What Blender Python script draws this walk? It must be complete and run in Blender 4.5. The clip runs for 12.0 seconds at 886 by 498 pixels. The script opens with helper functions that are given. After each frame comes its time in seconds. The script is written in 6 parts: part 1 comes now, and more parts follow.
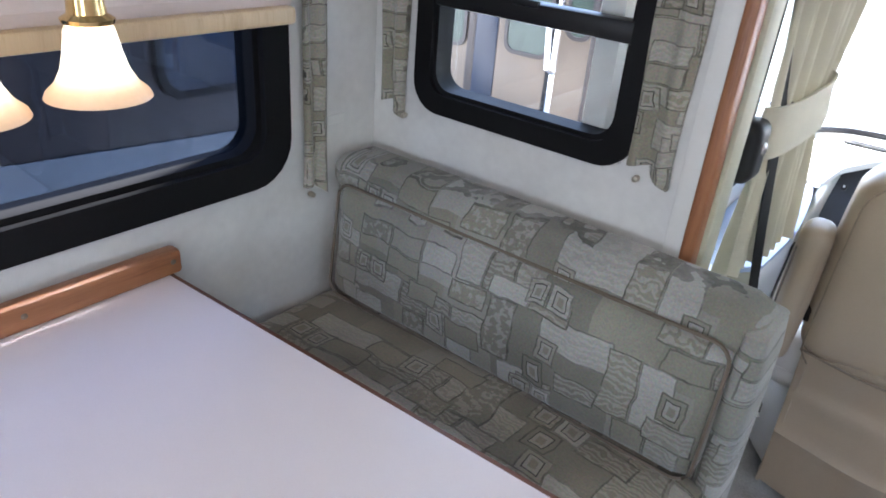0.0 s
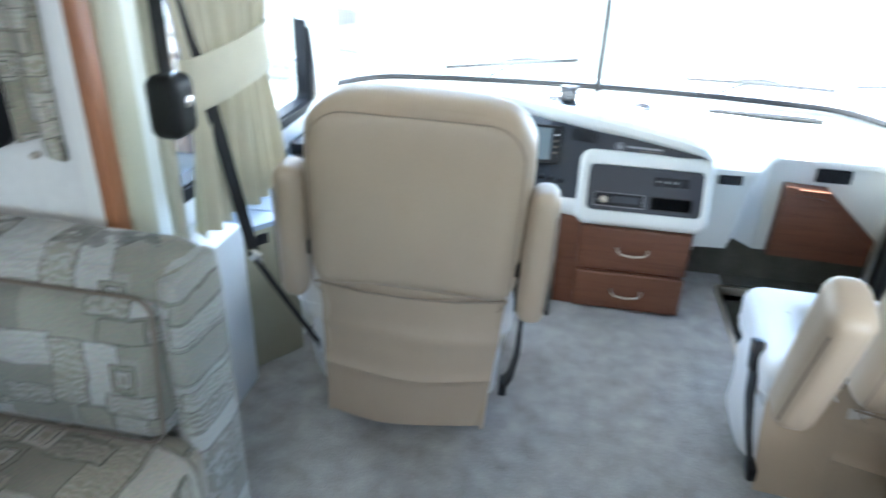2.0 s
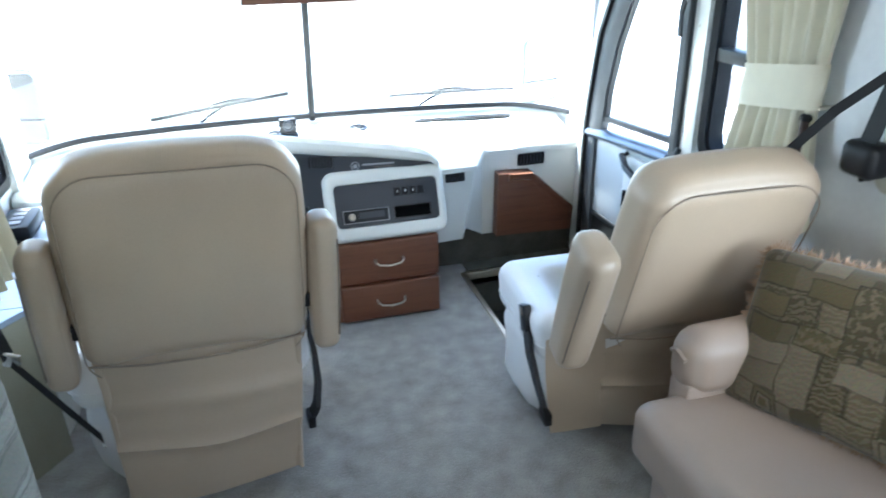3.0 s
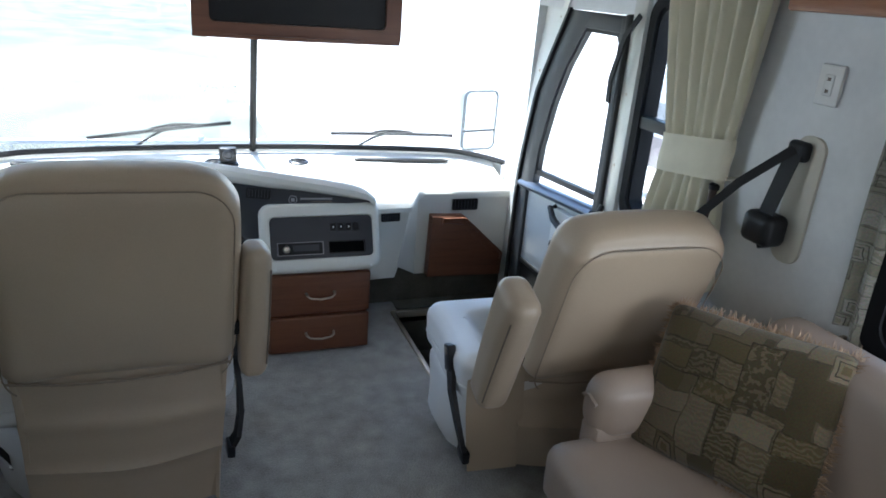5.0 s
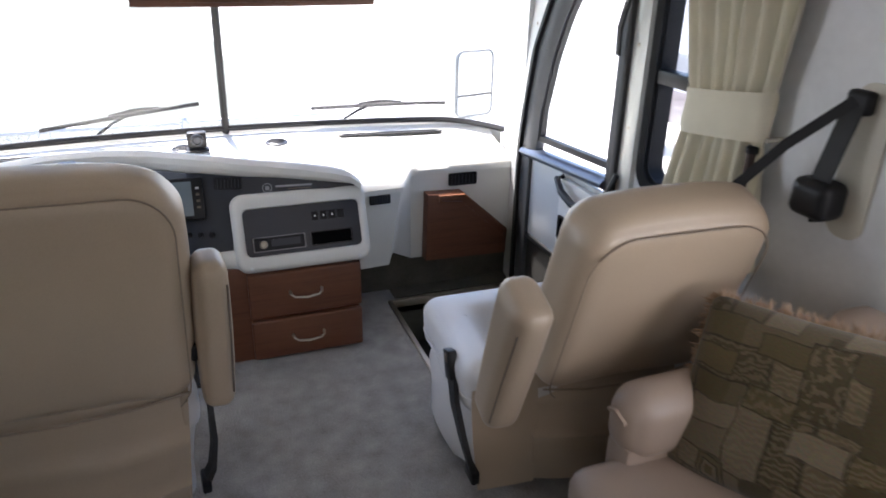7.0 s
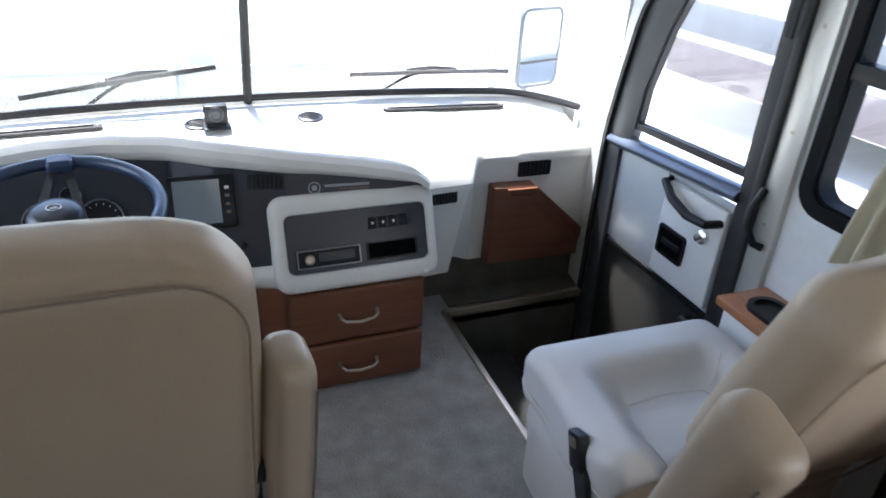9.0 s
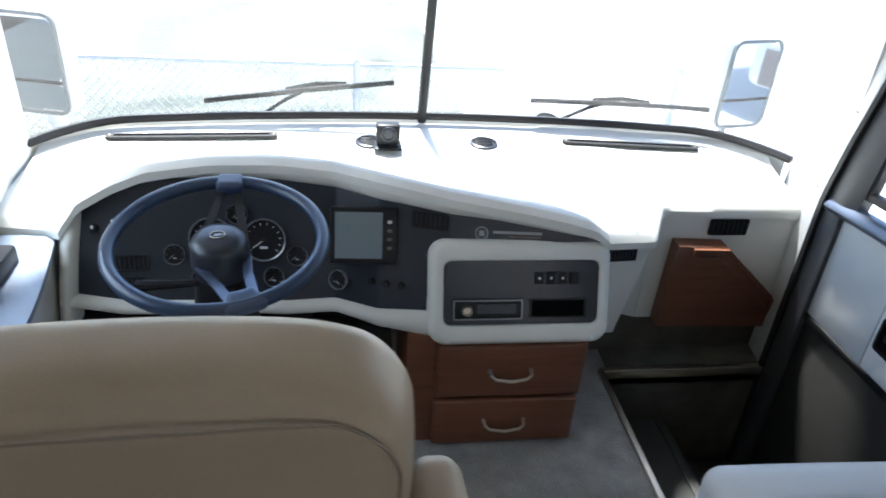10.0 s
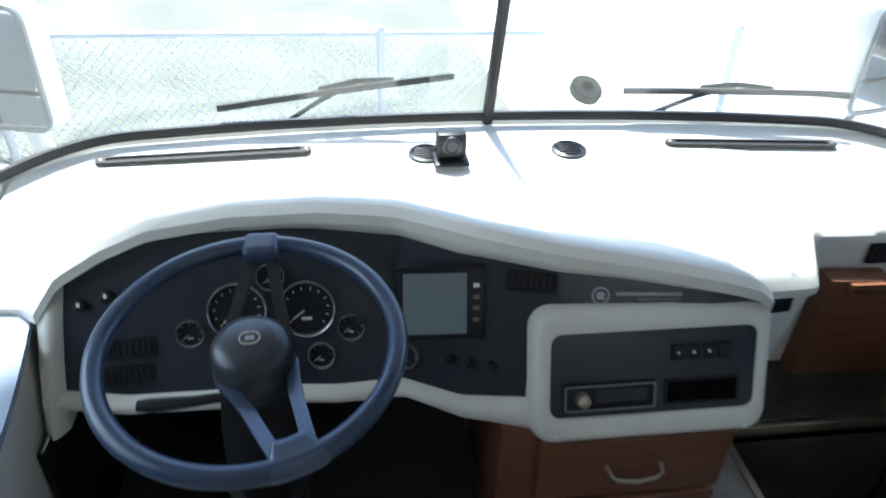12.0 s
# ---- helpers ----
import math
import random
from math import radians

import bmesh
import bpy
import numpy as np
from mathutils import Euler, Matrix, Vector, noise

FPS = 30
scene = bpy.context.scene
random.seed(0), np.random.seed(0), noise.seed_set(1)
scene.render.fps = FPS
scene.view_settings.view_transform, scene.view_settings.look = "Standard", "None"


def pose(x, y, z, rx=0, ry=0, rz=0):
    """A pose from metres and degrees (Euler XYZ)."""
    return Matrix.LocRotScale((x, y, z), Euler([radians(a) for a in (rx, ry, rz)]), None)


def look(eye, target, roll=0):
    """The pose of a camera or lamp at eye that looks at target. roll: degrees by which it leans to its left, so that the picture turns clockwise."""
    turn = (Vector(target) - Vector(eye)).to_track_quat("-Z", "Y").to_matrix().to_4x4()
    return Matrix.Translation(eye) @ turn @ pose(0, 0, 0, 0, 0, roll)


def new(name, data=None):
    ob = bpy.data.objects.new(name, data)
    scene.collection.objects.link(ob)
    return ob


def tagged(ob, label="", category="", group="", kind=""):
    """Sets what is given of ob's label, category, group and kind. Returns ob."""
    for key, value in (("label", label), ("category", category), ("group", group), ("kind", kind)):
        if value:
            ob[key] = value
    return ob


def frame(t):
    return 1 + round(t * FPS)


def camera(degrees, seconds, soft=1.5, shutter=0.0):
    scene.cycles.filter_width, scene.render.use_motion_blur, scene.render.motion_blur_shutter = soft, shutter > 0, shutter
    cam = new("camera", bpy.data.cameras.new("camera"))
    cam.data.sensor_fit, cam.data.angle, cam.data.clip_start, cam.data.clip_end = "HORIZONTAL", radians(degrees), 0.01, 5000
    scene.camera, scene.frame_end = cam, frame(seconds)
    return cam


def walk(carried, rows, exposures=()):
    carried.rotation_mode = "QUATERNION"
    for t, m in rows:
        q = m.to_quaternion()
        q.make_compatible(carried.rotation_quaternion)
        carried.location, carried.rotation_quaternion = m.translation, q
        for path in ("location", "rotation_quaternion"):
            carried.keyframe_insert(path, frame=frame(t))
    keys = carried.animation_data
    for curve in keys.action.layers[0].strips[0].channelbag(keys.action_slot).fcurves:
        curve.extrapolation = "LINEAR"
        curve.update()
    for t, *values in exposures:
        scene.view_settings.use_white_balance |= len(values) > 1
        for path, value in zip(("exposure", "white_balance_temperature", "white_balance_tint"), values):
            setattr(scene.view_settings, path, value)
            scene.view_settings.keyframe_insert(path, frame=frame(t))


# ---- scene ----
cam = camera(65.1, 12.0, 1.7, 0.5)
PATH = [
    (0, (-0.587, 0.507, 1.466), (-1.652, 1.922, 0.537), 4.9),
    (0.5, (-0.57, 0.476, 1.462), (-1.573, 1.94, 0.539), 3.8),
    (1, (-0.506, 0.518, 1.434), (-1.319, 2.083, 0.492), 6.1),
    (1.5, (-0.33, 0.618, 1.438), (-0.992, 2.25, 0.489), 1.7),
    (2, (-0.123, 0.691, 1.435), (-0.432, 2.445, 0.526), 1.9),
    (2.5, (-0.171, 0.696, 1.439), (-0.058, 2.49, 0.562), -0.5),
    (3, (-0.283, 0.633, 1.436), (0.2, 2.392, 0.614), -1.2),
    (5, (-0.302, 0.566, 1.466), (0.376, 2.308, 0.755), 4.7),
    (5.5, (-0.307, 0.552, 1.45), (0.329, 2.297, 0.709), 2.4),
    (6, (-0.302, 0.533, 1.467), (0.399, 2.25, 0.719), 1.8),
    (6.5, (-0.256, 0.6, 1.47), (0.515, 2.278, 0.702), 1.9),
    (7, (-0.153, 0.839, 1.429), (0.491, 2.55, 0.62), 1.1),
    (9, (-0.258, 1.443, 1.425), (0.415, 3.064, 0.465), 3.4),
    (9.5, (-0.196, 1.601, 1.471), (0.203, 3.301, 0.496), 4.2),
    (10, (-0.259, 1.694, 1.468), (0.014, 3.405, 0.47), 4.3),
    (10.5, (-0.383, 1.77, 1.466), (0.065, 3.441, 0.462), 1.2),
    (11, (-0.413, 1.862, 1.45), (0.244, 3.442, 0.415), 3.7),
    (11.5, (-0.401, 2.035, 1.427), (0.008, 3.664, 0.342), 5.5),
    (12, (-0.359, 2.218, 1.415), (-0.131, 3.867, 0.308), 2.0),
]
cam_exposures = [(0, 3.3, 5750, 13), (1, 3.25, 5700, 9), (2, 3.57, 5340, 3), (2.6, 3.55, 5280, 2), (3.2, 2.94, 5300, 2), (5, 1.95, 5550, 6), (5.6, 1.95, 5550, 7), (6.5, 2.1, 6150, 17), (7.2, 2.15, 6200, 17), (9, 2.1, 5880, 12), (10.2, 1.83, 5850, 7), (11, 1.64, 5780, 4), (12, 1.70, 5780, 3)]
walk(cam, [(t, look(eye, target, roll)) for t, eye, target, roll in PATH], cam_exposures)

# ---- light ----
SUN_EL, SUN_AZ = 62.0, -12.0          # degrees; azimuth from straight ahead towards the right
world = bpy.data.worlds.new("sky")
scene.world = world
world.use_nodes = True
wn = world.node_tree
sky = wn.nodes.new("ShaderNodeTexSky")
sky.sky_type, sky.sun_disc = "NISHITA", False
sky.sun_elevation, sky.sun_rotation = radians(SUN_EL), radians(SUN_AZ)
wn.links.new(sky.outputs[0], wn.nodes["Background"].inputs[0])
wn.nodes["Background"].inputs[1].default_value = 0.15
sun_data = bpy.data.lights.new("sun", "SUN")
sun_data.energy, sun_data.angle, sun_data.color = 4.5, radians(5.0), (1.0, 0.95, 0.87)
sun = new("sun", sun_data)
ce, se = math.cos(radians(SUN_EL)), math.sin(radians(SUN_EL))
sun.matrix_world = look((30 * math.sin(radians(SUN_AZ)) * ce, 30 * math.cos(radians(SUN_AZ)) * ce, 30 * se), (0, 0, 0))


# ---- materials ----
def mat(name, color, rough=0.6, metal=0.0, var=0.12, scale=6.0, bump=0.15, bscale=120.0, bdist=0.002, spec=0.5, coat=0.0, stretch=(1, 1, 1), sheen=0.0):
    """A surface with slow colour variation, finer grain and relief."""
    m = bpy.data.materials.new(name)
    m.use_nodes = True
    t = m.node_tree
    b = t.nodes["Principled BSDF"]
    b.inputs["Roughness"].default_value, b.inputs["Metallic"].default_value = rough, metal
    b.inputs["Specular IOR Level"].default_value, b.inputs["Coat Weight"].default_value = spec, coat
    b.inputs["Sheen Weight"].default_value = sheen
    tc = t.nodes.new("ShaderNodeTexCoord")
    mp = t.nodes.new("ShaderNodeMapping")
    mp.inputs["Scale"].default_value = stretch
    t.links.new(tc.outputs["Object"], mp.inputs[0])
    n1, n2 = t.nodes.new("ShaderNodeTexNoise"), t.nodes.new("ShaderNodeTexNoise")
    n1.inputs["Scale"].default_value, n1.inputs["Detail"].default_value = scale, 5
    n2.inputs["Scale"].default_value, n2.inputs["Detail"].default_value = bscale, 3
    for n in (n1, n2):
        t.links.new(mp.outputs[0], n.inputs["Vector"])
    ramp = t.nodes.new("ShaderNodeValToRGB")
    lo = [max(0.0, c * (1 - var)) for c in color]
    hi = [min(1.0, c * (1 + var)) for c in color]
    ramp.color_ramp.elements[0].position, ramp.color_ramp.elements[1].position = 0.3, 0.7
    ramp.color_ramp.elements[0].color, ramp.color_ramp.elements[1].color = (*lo, 1), (*hi, 1)
    mix = t.nodes.new("ShaderNodeMix")
    mix.data_type = "FLOAT"
    mix.inputs[0].default_value = 0.35
    t.links.new(n1.outputs[0], mix.inputs[2]), t.links.new(n2.outputs[0], mix.inputs[3])
    t.links.new(mix.outputs[0], ramp.inputs[0]), t.links.new(ramp.outputs[0], b.inputs["Base Color"])
    if bump:
        bp = t.nodes.new("ShaderNodeBump")
        bp.inputs["Strength"].default_value, bp.inputs["Distance"].default_value = bump, bdist
        t.links.new(n2.outputs[0], bp.inputs["Height"]), t.links.new(bp.outputs[0], b.inputs["Normal"])
    return m


def wood_mat(name, dark, light, axis="x", rough=0.38):
    """Oiled oak: long grain along one axis, cathedral bands and pores."""
    m = mat(name, light, rough, bump=0.12, bscale=60, stretch={"x": (0.5, 9, 9), "y": (9, 0.5, 9), "z": (9, 9, 0.5)}[axis])
    t = m.node_tree
    ramp = next(n for n in t.nodes if n.bl_idname == "ShaderNodeValToRGB")
    ramp.color_ramp.elements[0].color, ramp.color_ramp.elements[1].color = (*dark, 1), (*light, 1)
    e = ramp.color_ramp.elements.new(0.46)
    e.color = (*[(a * 0.6 + b * 0.4) for a, b in zip(light, dark)], 1)
    n1 = next(n for n in t.nodes if n.bl_idname == "ShaderNodeTexNoise")
    n1.inputs["Scale"].default_value, n1.inputs["Distortion"].default_value = 4.5, 1.2
    return m


def fabric_mat(name, turn, tones, size=1.0, sat=0.68, squares=0.87):
    """Woven tapestry: uneven patches laid over one another, framed squares, grain and bark patches; turn: degrees about x that lay the patches on the cloth."""
    m = bpy.data.materials.new(name)
    m.use_nodes = True
    t = m.node_tree
    b = t.nodes["Principled BSDF"]
    b.inputs["Roughness"].default_value, b.inputs["Sheen Weight"].default_value = 0.9, 0.25
    b.inputs["Specular IOR Level"].default_value = 0.2

    def put(sock, v):
        if isinstance(v, bpy.types.NodeSocket):
            t.links.new(v, sock)
        else:
            sock.default_value = v

    def calc(op, a, bb=0.0):
        n = t.nodes.new("ShaderNodeMath")
        n.operation = op
        put(n.inputs[0], a), put(n.inputs[1], bb)
        return n.outputs[0]

    def mixer(kind, fac, a, bb):
        x = t.nodes.new("ShaderNodeMix")
        x.data_type, x.blend_type = "RGBA", kind
        for sock, v in ((x.inputs[0], fac), (x.inputs[6], a), (x.inputs[7], bb)):
            put(sock, v)
        return x.outputs[2]

    def noise(scale, detail, vec):
        n = t.nodes.new("ShaderNodeTexNoise")
        n.inputs["Scale"].default_value, n.inputs["Detail"].default_value = scale, detail
        t.links.new(vec, n.inputs["Vector"])
        return n

    tc, mp = t.nodes.new("ShaderNodeTexCoord"), t.nodes.new("ShaderNodeMapping")
    mp.inputs["Rotation"].default_value = (radians(turn), 0, 0)
    t.links.new(tc.outputs["Object"], mp.inputs[0])
    wob = noise(9, 3, mp.outputs[0])
    vm = t.nodes.new("ShaderNodeVectorMath")
    vm.operation = "MULTIPLY_ADD"
    vm.inputs[1].default_value = (0.038, 0.038, 0)
    t.links.new(wob.outputs["Color"], vm.inputs[0]), t.links.new(mp.outputs[0], vm.inputs[2])

    def bricks(width, height, offs, freq, mortar, shift):
        mp2 = t.nodes.new("ShaderNodeMapping")
        mp2.inputs["Location"].default_value = shift
        t.links.new(vm.outputs[0], mp2.inputs[0])
        br = t.nodes.new("ShaderNodeTexBrick")
        br.inputs["Scale"].default_value = 1.0 / size
        br.inputs["Brick Width"].default_value, br.inputs["Row Height"].default_value = width, height
        br.inputs["Mortar Size"].default_value, br.inputs["Mortar Smooth"].default_value = mortar, 0.1
        br.inputs["Color1"].default_value, br.inputs["Color2"].default_value = (0, 0, 0, 1), (1, 1, 1, 1)
        br.inputs["Mortar"].default_value = (0, 0, 0, 1)
        br.offset, br.offset_frequency = offs, freq
        t.links.new(mp2.outputs[0], br.inputs["Vector"])
        return br.outputs["Color"]

    def tone(r):
        ramp = t.nodes.new("ShaderNodeValToRGB")
        ramp.color_ramp.interpolation = "CONSTANT"
        for i, c in enumerate(tones):
            e = ramp.color_ramp.elements[i] if i < 2 else ramp.color_ramp.elements.new(i / len(tones))
            e.position, e.color = i / len(tones), (*c, 1)
        put(ramp.inputs[0], r)
        return ramp.outputs[0]

    dark = tuple(v * 0.26 for v in tones[0])
    pale = tuple(min(1.0, v * 1.12) for v in tones[-1])
    grain = t.nodes.new("ShaderNodeTexWave")
    grain.bands_direction = "Y"
    grain.inputs["Scale"].default_value, grain.inputs["Distortion"].default_value = 26, 9
    grain.inputs["Detail Scale"].default_value = 1.6
    t.links.new(vm.outputs[0], grain.inputs["Vector"])
    bark = noise(75, 3, vm.outputs[0])
    c = tone(bricks(0.137, 0.173, 0.43, 2, 0.0, (0.03, 0.01, 0)))
    layers = ((0.153, 0.071, 0.37, 2, 0.55, (0.31, 0.12, 0)), (0.067, 0.131, 0.61, 3, 0.52, (0.07, 0.43, 0)),
              (0.093, 0.047, 0.29, 3, 0.66, (0.17, 0.27, 0)), (0.051, 0.054, 0.45, 2, squares, (0.21, 0.05, 0)))
    for k, (w, h, offs, freq, keep, shift) in enumerate(layers):
        r = bricks(w, h, offs, freq, 0.0006, shift)
        outer = calc("GREATER_THAN", r, keep)
        inner = calc("GREATER_THAN", bricks(w, h, offs, freq, 0.0040, shift), keep)
        patch = tone(calc("FRACT", calc("MULTIPLY", r, 17.3)))
        kind = calc("FRACT", calc("MULTIPLY", r, 41.7))
        lines = calc("MULTIPLY", calc("GREATER_THAN", grain.outputs["Fac"], 0.55), calc("MULTIPLY", calc("GREATER_THAN", kind, 0.52), 0.45))
        patch = mixer("MIX", lines, patch, (*pale, 1))
        spots = calc("MULTIPLY", calc("GREATER_THAN", bark.outputs[0], 0.53), calc("MULTIPLY", calc("LESS_THAN", kind, 0.22), 0.45))
        patch = mixer("MIX", spots, patch, (*pale, 1))
        if k == 3:
            for mortar, col in ((0.011, dark), (0.0130, tones[4]), (0.019, tones[3])):
                patch = mixer("MIX", calc("GREATER_THAN", bricks(w, h, offs, freq, mortar, shift), keep), patch, (*col, 1))
        edge = calc("MULTIPLY", calc("SUBTRACT", outer, inner), calc("MULTIPLY", noise(30, 2, mp.outputs[0]).outputs[0], 1.15))
        c = mixer("MIX", outer, c, patch)
        c = mixer("MIX", edge, c, (*dark, 1))
    c = mixer("OVERLAY", 0.45, c, noise(5, 2, mp.outputs[0]).outputs[0])
    weave = noise(240, 2, tc.outputs["Object"])
    c = mixer("OVERLAY", 0.40, c, weave.outputs["Color"])
    hs = t.nodes.new("ShaderNodeHueSaturation")
    hs.inputs["Saturation"].default_value = sat
    t.links.new(c, hs.inputs["Color"]), t.links.new(hs.outputs[0], b.inputs["Base Color"])
    bp = t.nodes.new("ShaderNodeBump")
    bp.inputs["Strength"].default_value, bp.inputs["Distance"].default_value = 0.4, 0.002
    t.links.new(weave.outputs[0], bp.inputs["Height"]), t.links.new(bp.outputs[0], b.inputs["Normal"])
    return m


def glass_mat(name, tint=(0.97, 0.98, 0.98), gloss=0.05):
    """A thin pane: clear, with a mirror-like gloss that grows at a slant."""
    m = bpy.data.materials.new(name)
    m.use_nodes = True
    t = m.node_tree
    t.nodes.remove(t.nodes["Principled BSDF"])
    tr, gl, mx = t.nodes.new("ShaderNodeBsdfTransparent"), t.nodes.new("ShaderNodeBsdfGlossy"), t.nodes.new("ShaderNodeMixShader")
    lw, fr = t.nodes.new("ShaderNodeLayerWeight"), t.nodes.new("ShaderNodeMath")
    lw.inputs[0].default_value = 0.15
    fr.operation, fr.inputs[1].default_value, fr.inputs[2].default_value = "MULTIPLY_ADD", 0.35, gloss * 0.4
    t.links.new(lw.outputs["Facing"], fr.inputs[0])
    tr.inputs[0].default_value, gl.inputs["Roughness"].default_value = (*tint, 1), 0.01
    t.links.new(fr.outputs[0], mx.inputs[0]), t.links.new(tr.outputs[0], mx.inputs[1]), t.links.new(gl.outputs[0], mx.inputs[2])
    t.links.new(mx.outputs[0], t.nodes["Material Output"].inputs[0])
    return m


def glow_mat(name, color, strength, body=(0.8, 0.7, 0.55)):
    m = mat(name, body, 0.35, bump=0)
    b = m.node_tree.nodes["Principled BSDF"]
    b.inputs["Emission Color"].default_value, b.inputs["Emission Strength"].default_value = (*color, 1), strength
    return m


CARPET = mat("carpet", (0.29, 0.275, 0.25), 0.95, var=0.34, scale=13, bump=1.0, bscale=150, bdist=0.006, spec=0.1, sheen=0.2)
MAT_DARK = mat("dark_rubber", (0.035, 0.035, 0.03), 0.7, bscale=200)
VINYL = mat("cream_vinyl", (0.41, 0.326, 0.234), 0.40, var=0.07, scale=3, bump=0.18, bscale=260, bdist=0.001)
VINYL_SOFA = mat("tan_vinyl", (0.36, 0.285, 0.225), 0.42, var=0.05, scale=3, bump=0.18, bscale=260, bdist=0.001)
PIPING = mat("dark_piping", (0.15, 0.12, 0.09), 0.5)
SEAM = mat("brown_seam", (0.24, 0.19, 0.14), 0.5)
WALL = mat("wall_vinyl", (0.66, 0.655, 0.635), 0.6, var=0.10, scale=7, bump=0.12, bscale=45)
# the wall vinyl again, lightened to make up for daylight on the right wall
WALL_LIT = mat("wall_vinyl_lit", (0.72, 0.73, 0.725), 0.6, var=0.07, scale=7, bump=0.12, bscale=45)
CEIL = mat("ceiling_vinyl", (0.75, 0.74, 0.71), 0.7, var=0.03)
DASH = mat("dash_vinyl", (0.70, 0.69, 0.63), 0.5, var=0.03, scale=4, bump=0.25, bscale=300, bdist=0.001)
PLASTIC_W = mat("white_plastic", (0.70, 0.70, 0.67), 0.4, var=0.03, bump=0.05)
PANEL = mat("charcoal_panel", (0.017, 0.020, 0.028), 0.35, var=0.15, bump=0.1, bscale=400, bdist=0.0005)
BLACK = mat("black_plastic", (0.010, 0.010, 0.011), 0.42, var=0.2, bump=0.08, bscale=200, spec=0.28)
FRAME_BLACK = mat("black_window_frame", (0.009, 0.009, 0.010), 0.62, var=0.15, bump=0.08, bscale=200, spec=0.10)
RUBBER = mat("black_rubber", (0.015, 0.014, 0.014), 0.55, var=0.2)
WHEEL = mat("blue_black_leather", (0.018, 0.034, 0.072), 0.33, var=0.15, bump=0.15, bscale=350, bdist=0.0006)
CHROME = mat("chrome", (0.85, 0.85, 0.85), 0.22, 1.0, var=0.03, bump=0)
BRASS = mat("brass", (0.75, 0.55, 0.25), 0.18, 1.0, var=0.05, bump=0)
BRUSHED = mat("brushed_nickel", (0.50, 0.45, 0.37), 0.40, 1.0, var=0.05, bump=0)
ALU = mat("pale_aluminium", (0.62, 0.62, 0.58), 0.4, 0.6, var=0.05)
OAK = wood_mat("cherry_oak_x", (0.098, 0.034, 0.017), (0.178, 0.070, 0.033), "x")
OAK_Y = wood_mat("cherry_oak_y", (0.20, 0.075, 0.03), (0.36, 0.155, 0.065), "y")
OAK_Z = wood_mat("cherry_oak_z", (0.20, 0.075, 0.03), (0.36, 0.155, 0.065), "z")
PALEWOOD = wood_mat("pale_ash", (0.55, 0.38, 0.20), (0.74, 0.58, 0.36), "y")
LAMINATE = mat("table_laminate", (0.82, 0.77, 0.78), 0.32, var=0.035, scale=3, bump=0.06, bscale=500, bdist=0.0004)
CURTAIN = mat("curtain_cloth", (0.60, 0.56, 0.43), 0.9, var=0.06, scale=14, bump=0.3, bscale=300, bdist=0.001, sheen=0.2)
WEB = mat("belt_webbing", (0.010, 0.010, 0.011), 0.7, bump=0.4, bscale=300)
GLASS = glass_mat("clear_glass")
GLASS_DARK = glass_mat("tinted_glass", (0.36, 0.40, 0.47), 0.08)
MIRROR = mat("mirror_glass", (0.62, 0.66, 0.68), 0.03, 1.0, var=0.01, bump=0)
MIRROR_RIM = mat("grey_mirror_rim", (0.16, 0.17, 0.17), 0.4, bump=0)
SCREEN = mat("grey_screen", (0.16, 0.20, 0.22), 0.15, var=0.04, bump=0, spec=0.6)
RADIO_TRIM = mat("grey_plastic_trim", (0.20, 0.20, 0.21), 0.35, 0.4, bump=0)
NAME_GREY = mat("name_grey", (0.30, 0.31, 0.33), 0.4, 0.2, bump=0)
# flat black painted in for the shadow inside shallow openings
OPENING_SHADOW = mat("opening_shadow", (0.003, 0.003, 0.003), 0.95, bump=0, spec=0.05)
STEP_CARPET = mat("olive_step_carpet", (0.10, 0.094, 0.074), 0.95, var=0.25, scale=14, bump=0.8, bscale=160, bdist=0.004, spec=0.1)
WHITE_INK = mat("white_ink", (0.75, 0.75, 0.75), 0.5, bump=0)
TONES = [(0.185, 0.178, 0.135), (0.25, 0.243, 0.195), (0.30, 0.292, 0.25), (0.22, 0.21, 0.15), (0.305, 0.298, 0.262), (0.245, 0.235, 0.17), (0.345, 0.338, 0.304)]
# same cloth lying flat, its tones browned for the shade on the seat
FAB_SEAT = fabric_mat("tapestry_flat_shaded", 0, [(r * 1.02, g * 0.90, b * 0.70) for r, g, b in TONES], 1.25)
FAB_BACK = fabric_mat("tapestry_upright", 90, TONES)
FAB_PILLOW = fabric_mat("tapestry_pillow", 0, [(r * 0.62 - 0.055, g * 0.50 - 0.044, b * 0.34 - 0.026) for r, g, b in TONES], 1.15, 1.0, 0.96)


# ---- mesh helpers ----
def part(name, bm, material, parent=None, label="", smooth=True, m=None):
    """Links a bmesh as one mesh object under a thing or part."""
    me = bpy.data.meshes.new(name)
    bmesh.ops.recalc_face_normals(bm, faces=bm.faces)
    bm.to_mesh(me)
    bm.free()
    me.materials.append(material)
    if smooth:
        me.shade_smooth()
        me.set_sharp_from_angle(angle=radians(38))
    ob = new(name, me)
    if m is not None:
        ob.matrix_basis = m
    if parent is not None:
        ob.parent = parent
    if label:
        ob["label"] = label
    return ob


def thing(name, m, label, category, group=""):
    ob = new(name)
    ob.matrix_basis = m
    ob.empty_display_size = 0.1
    return tagged(ob, label, category, group)


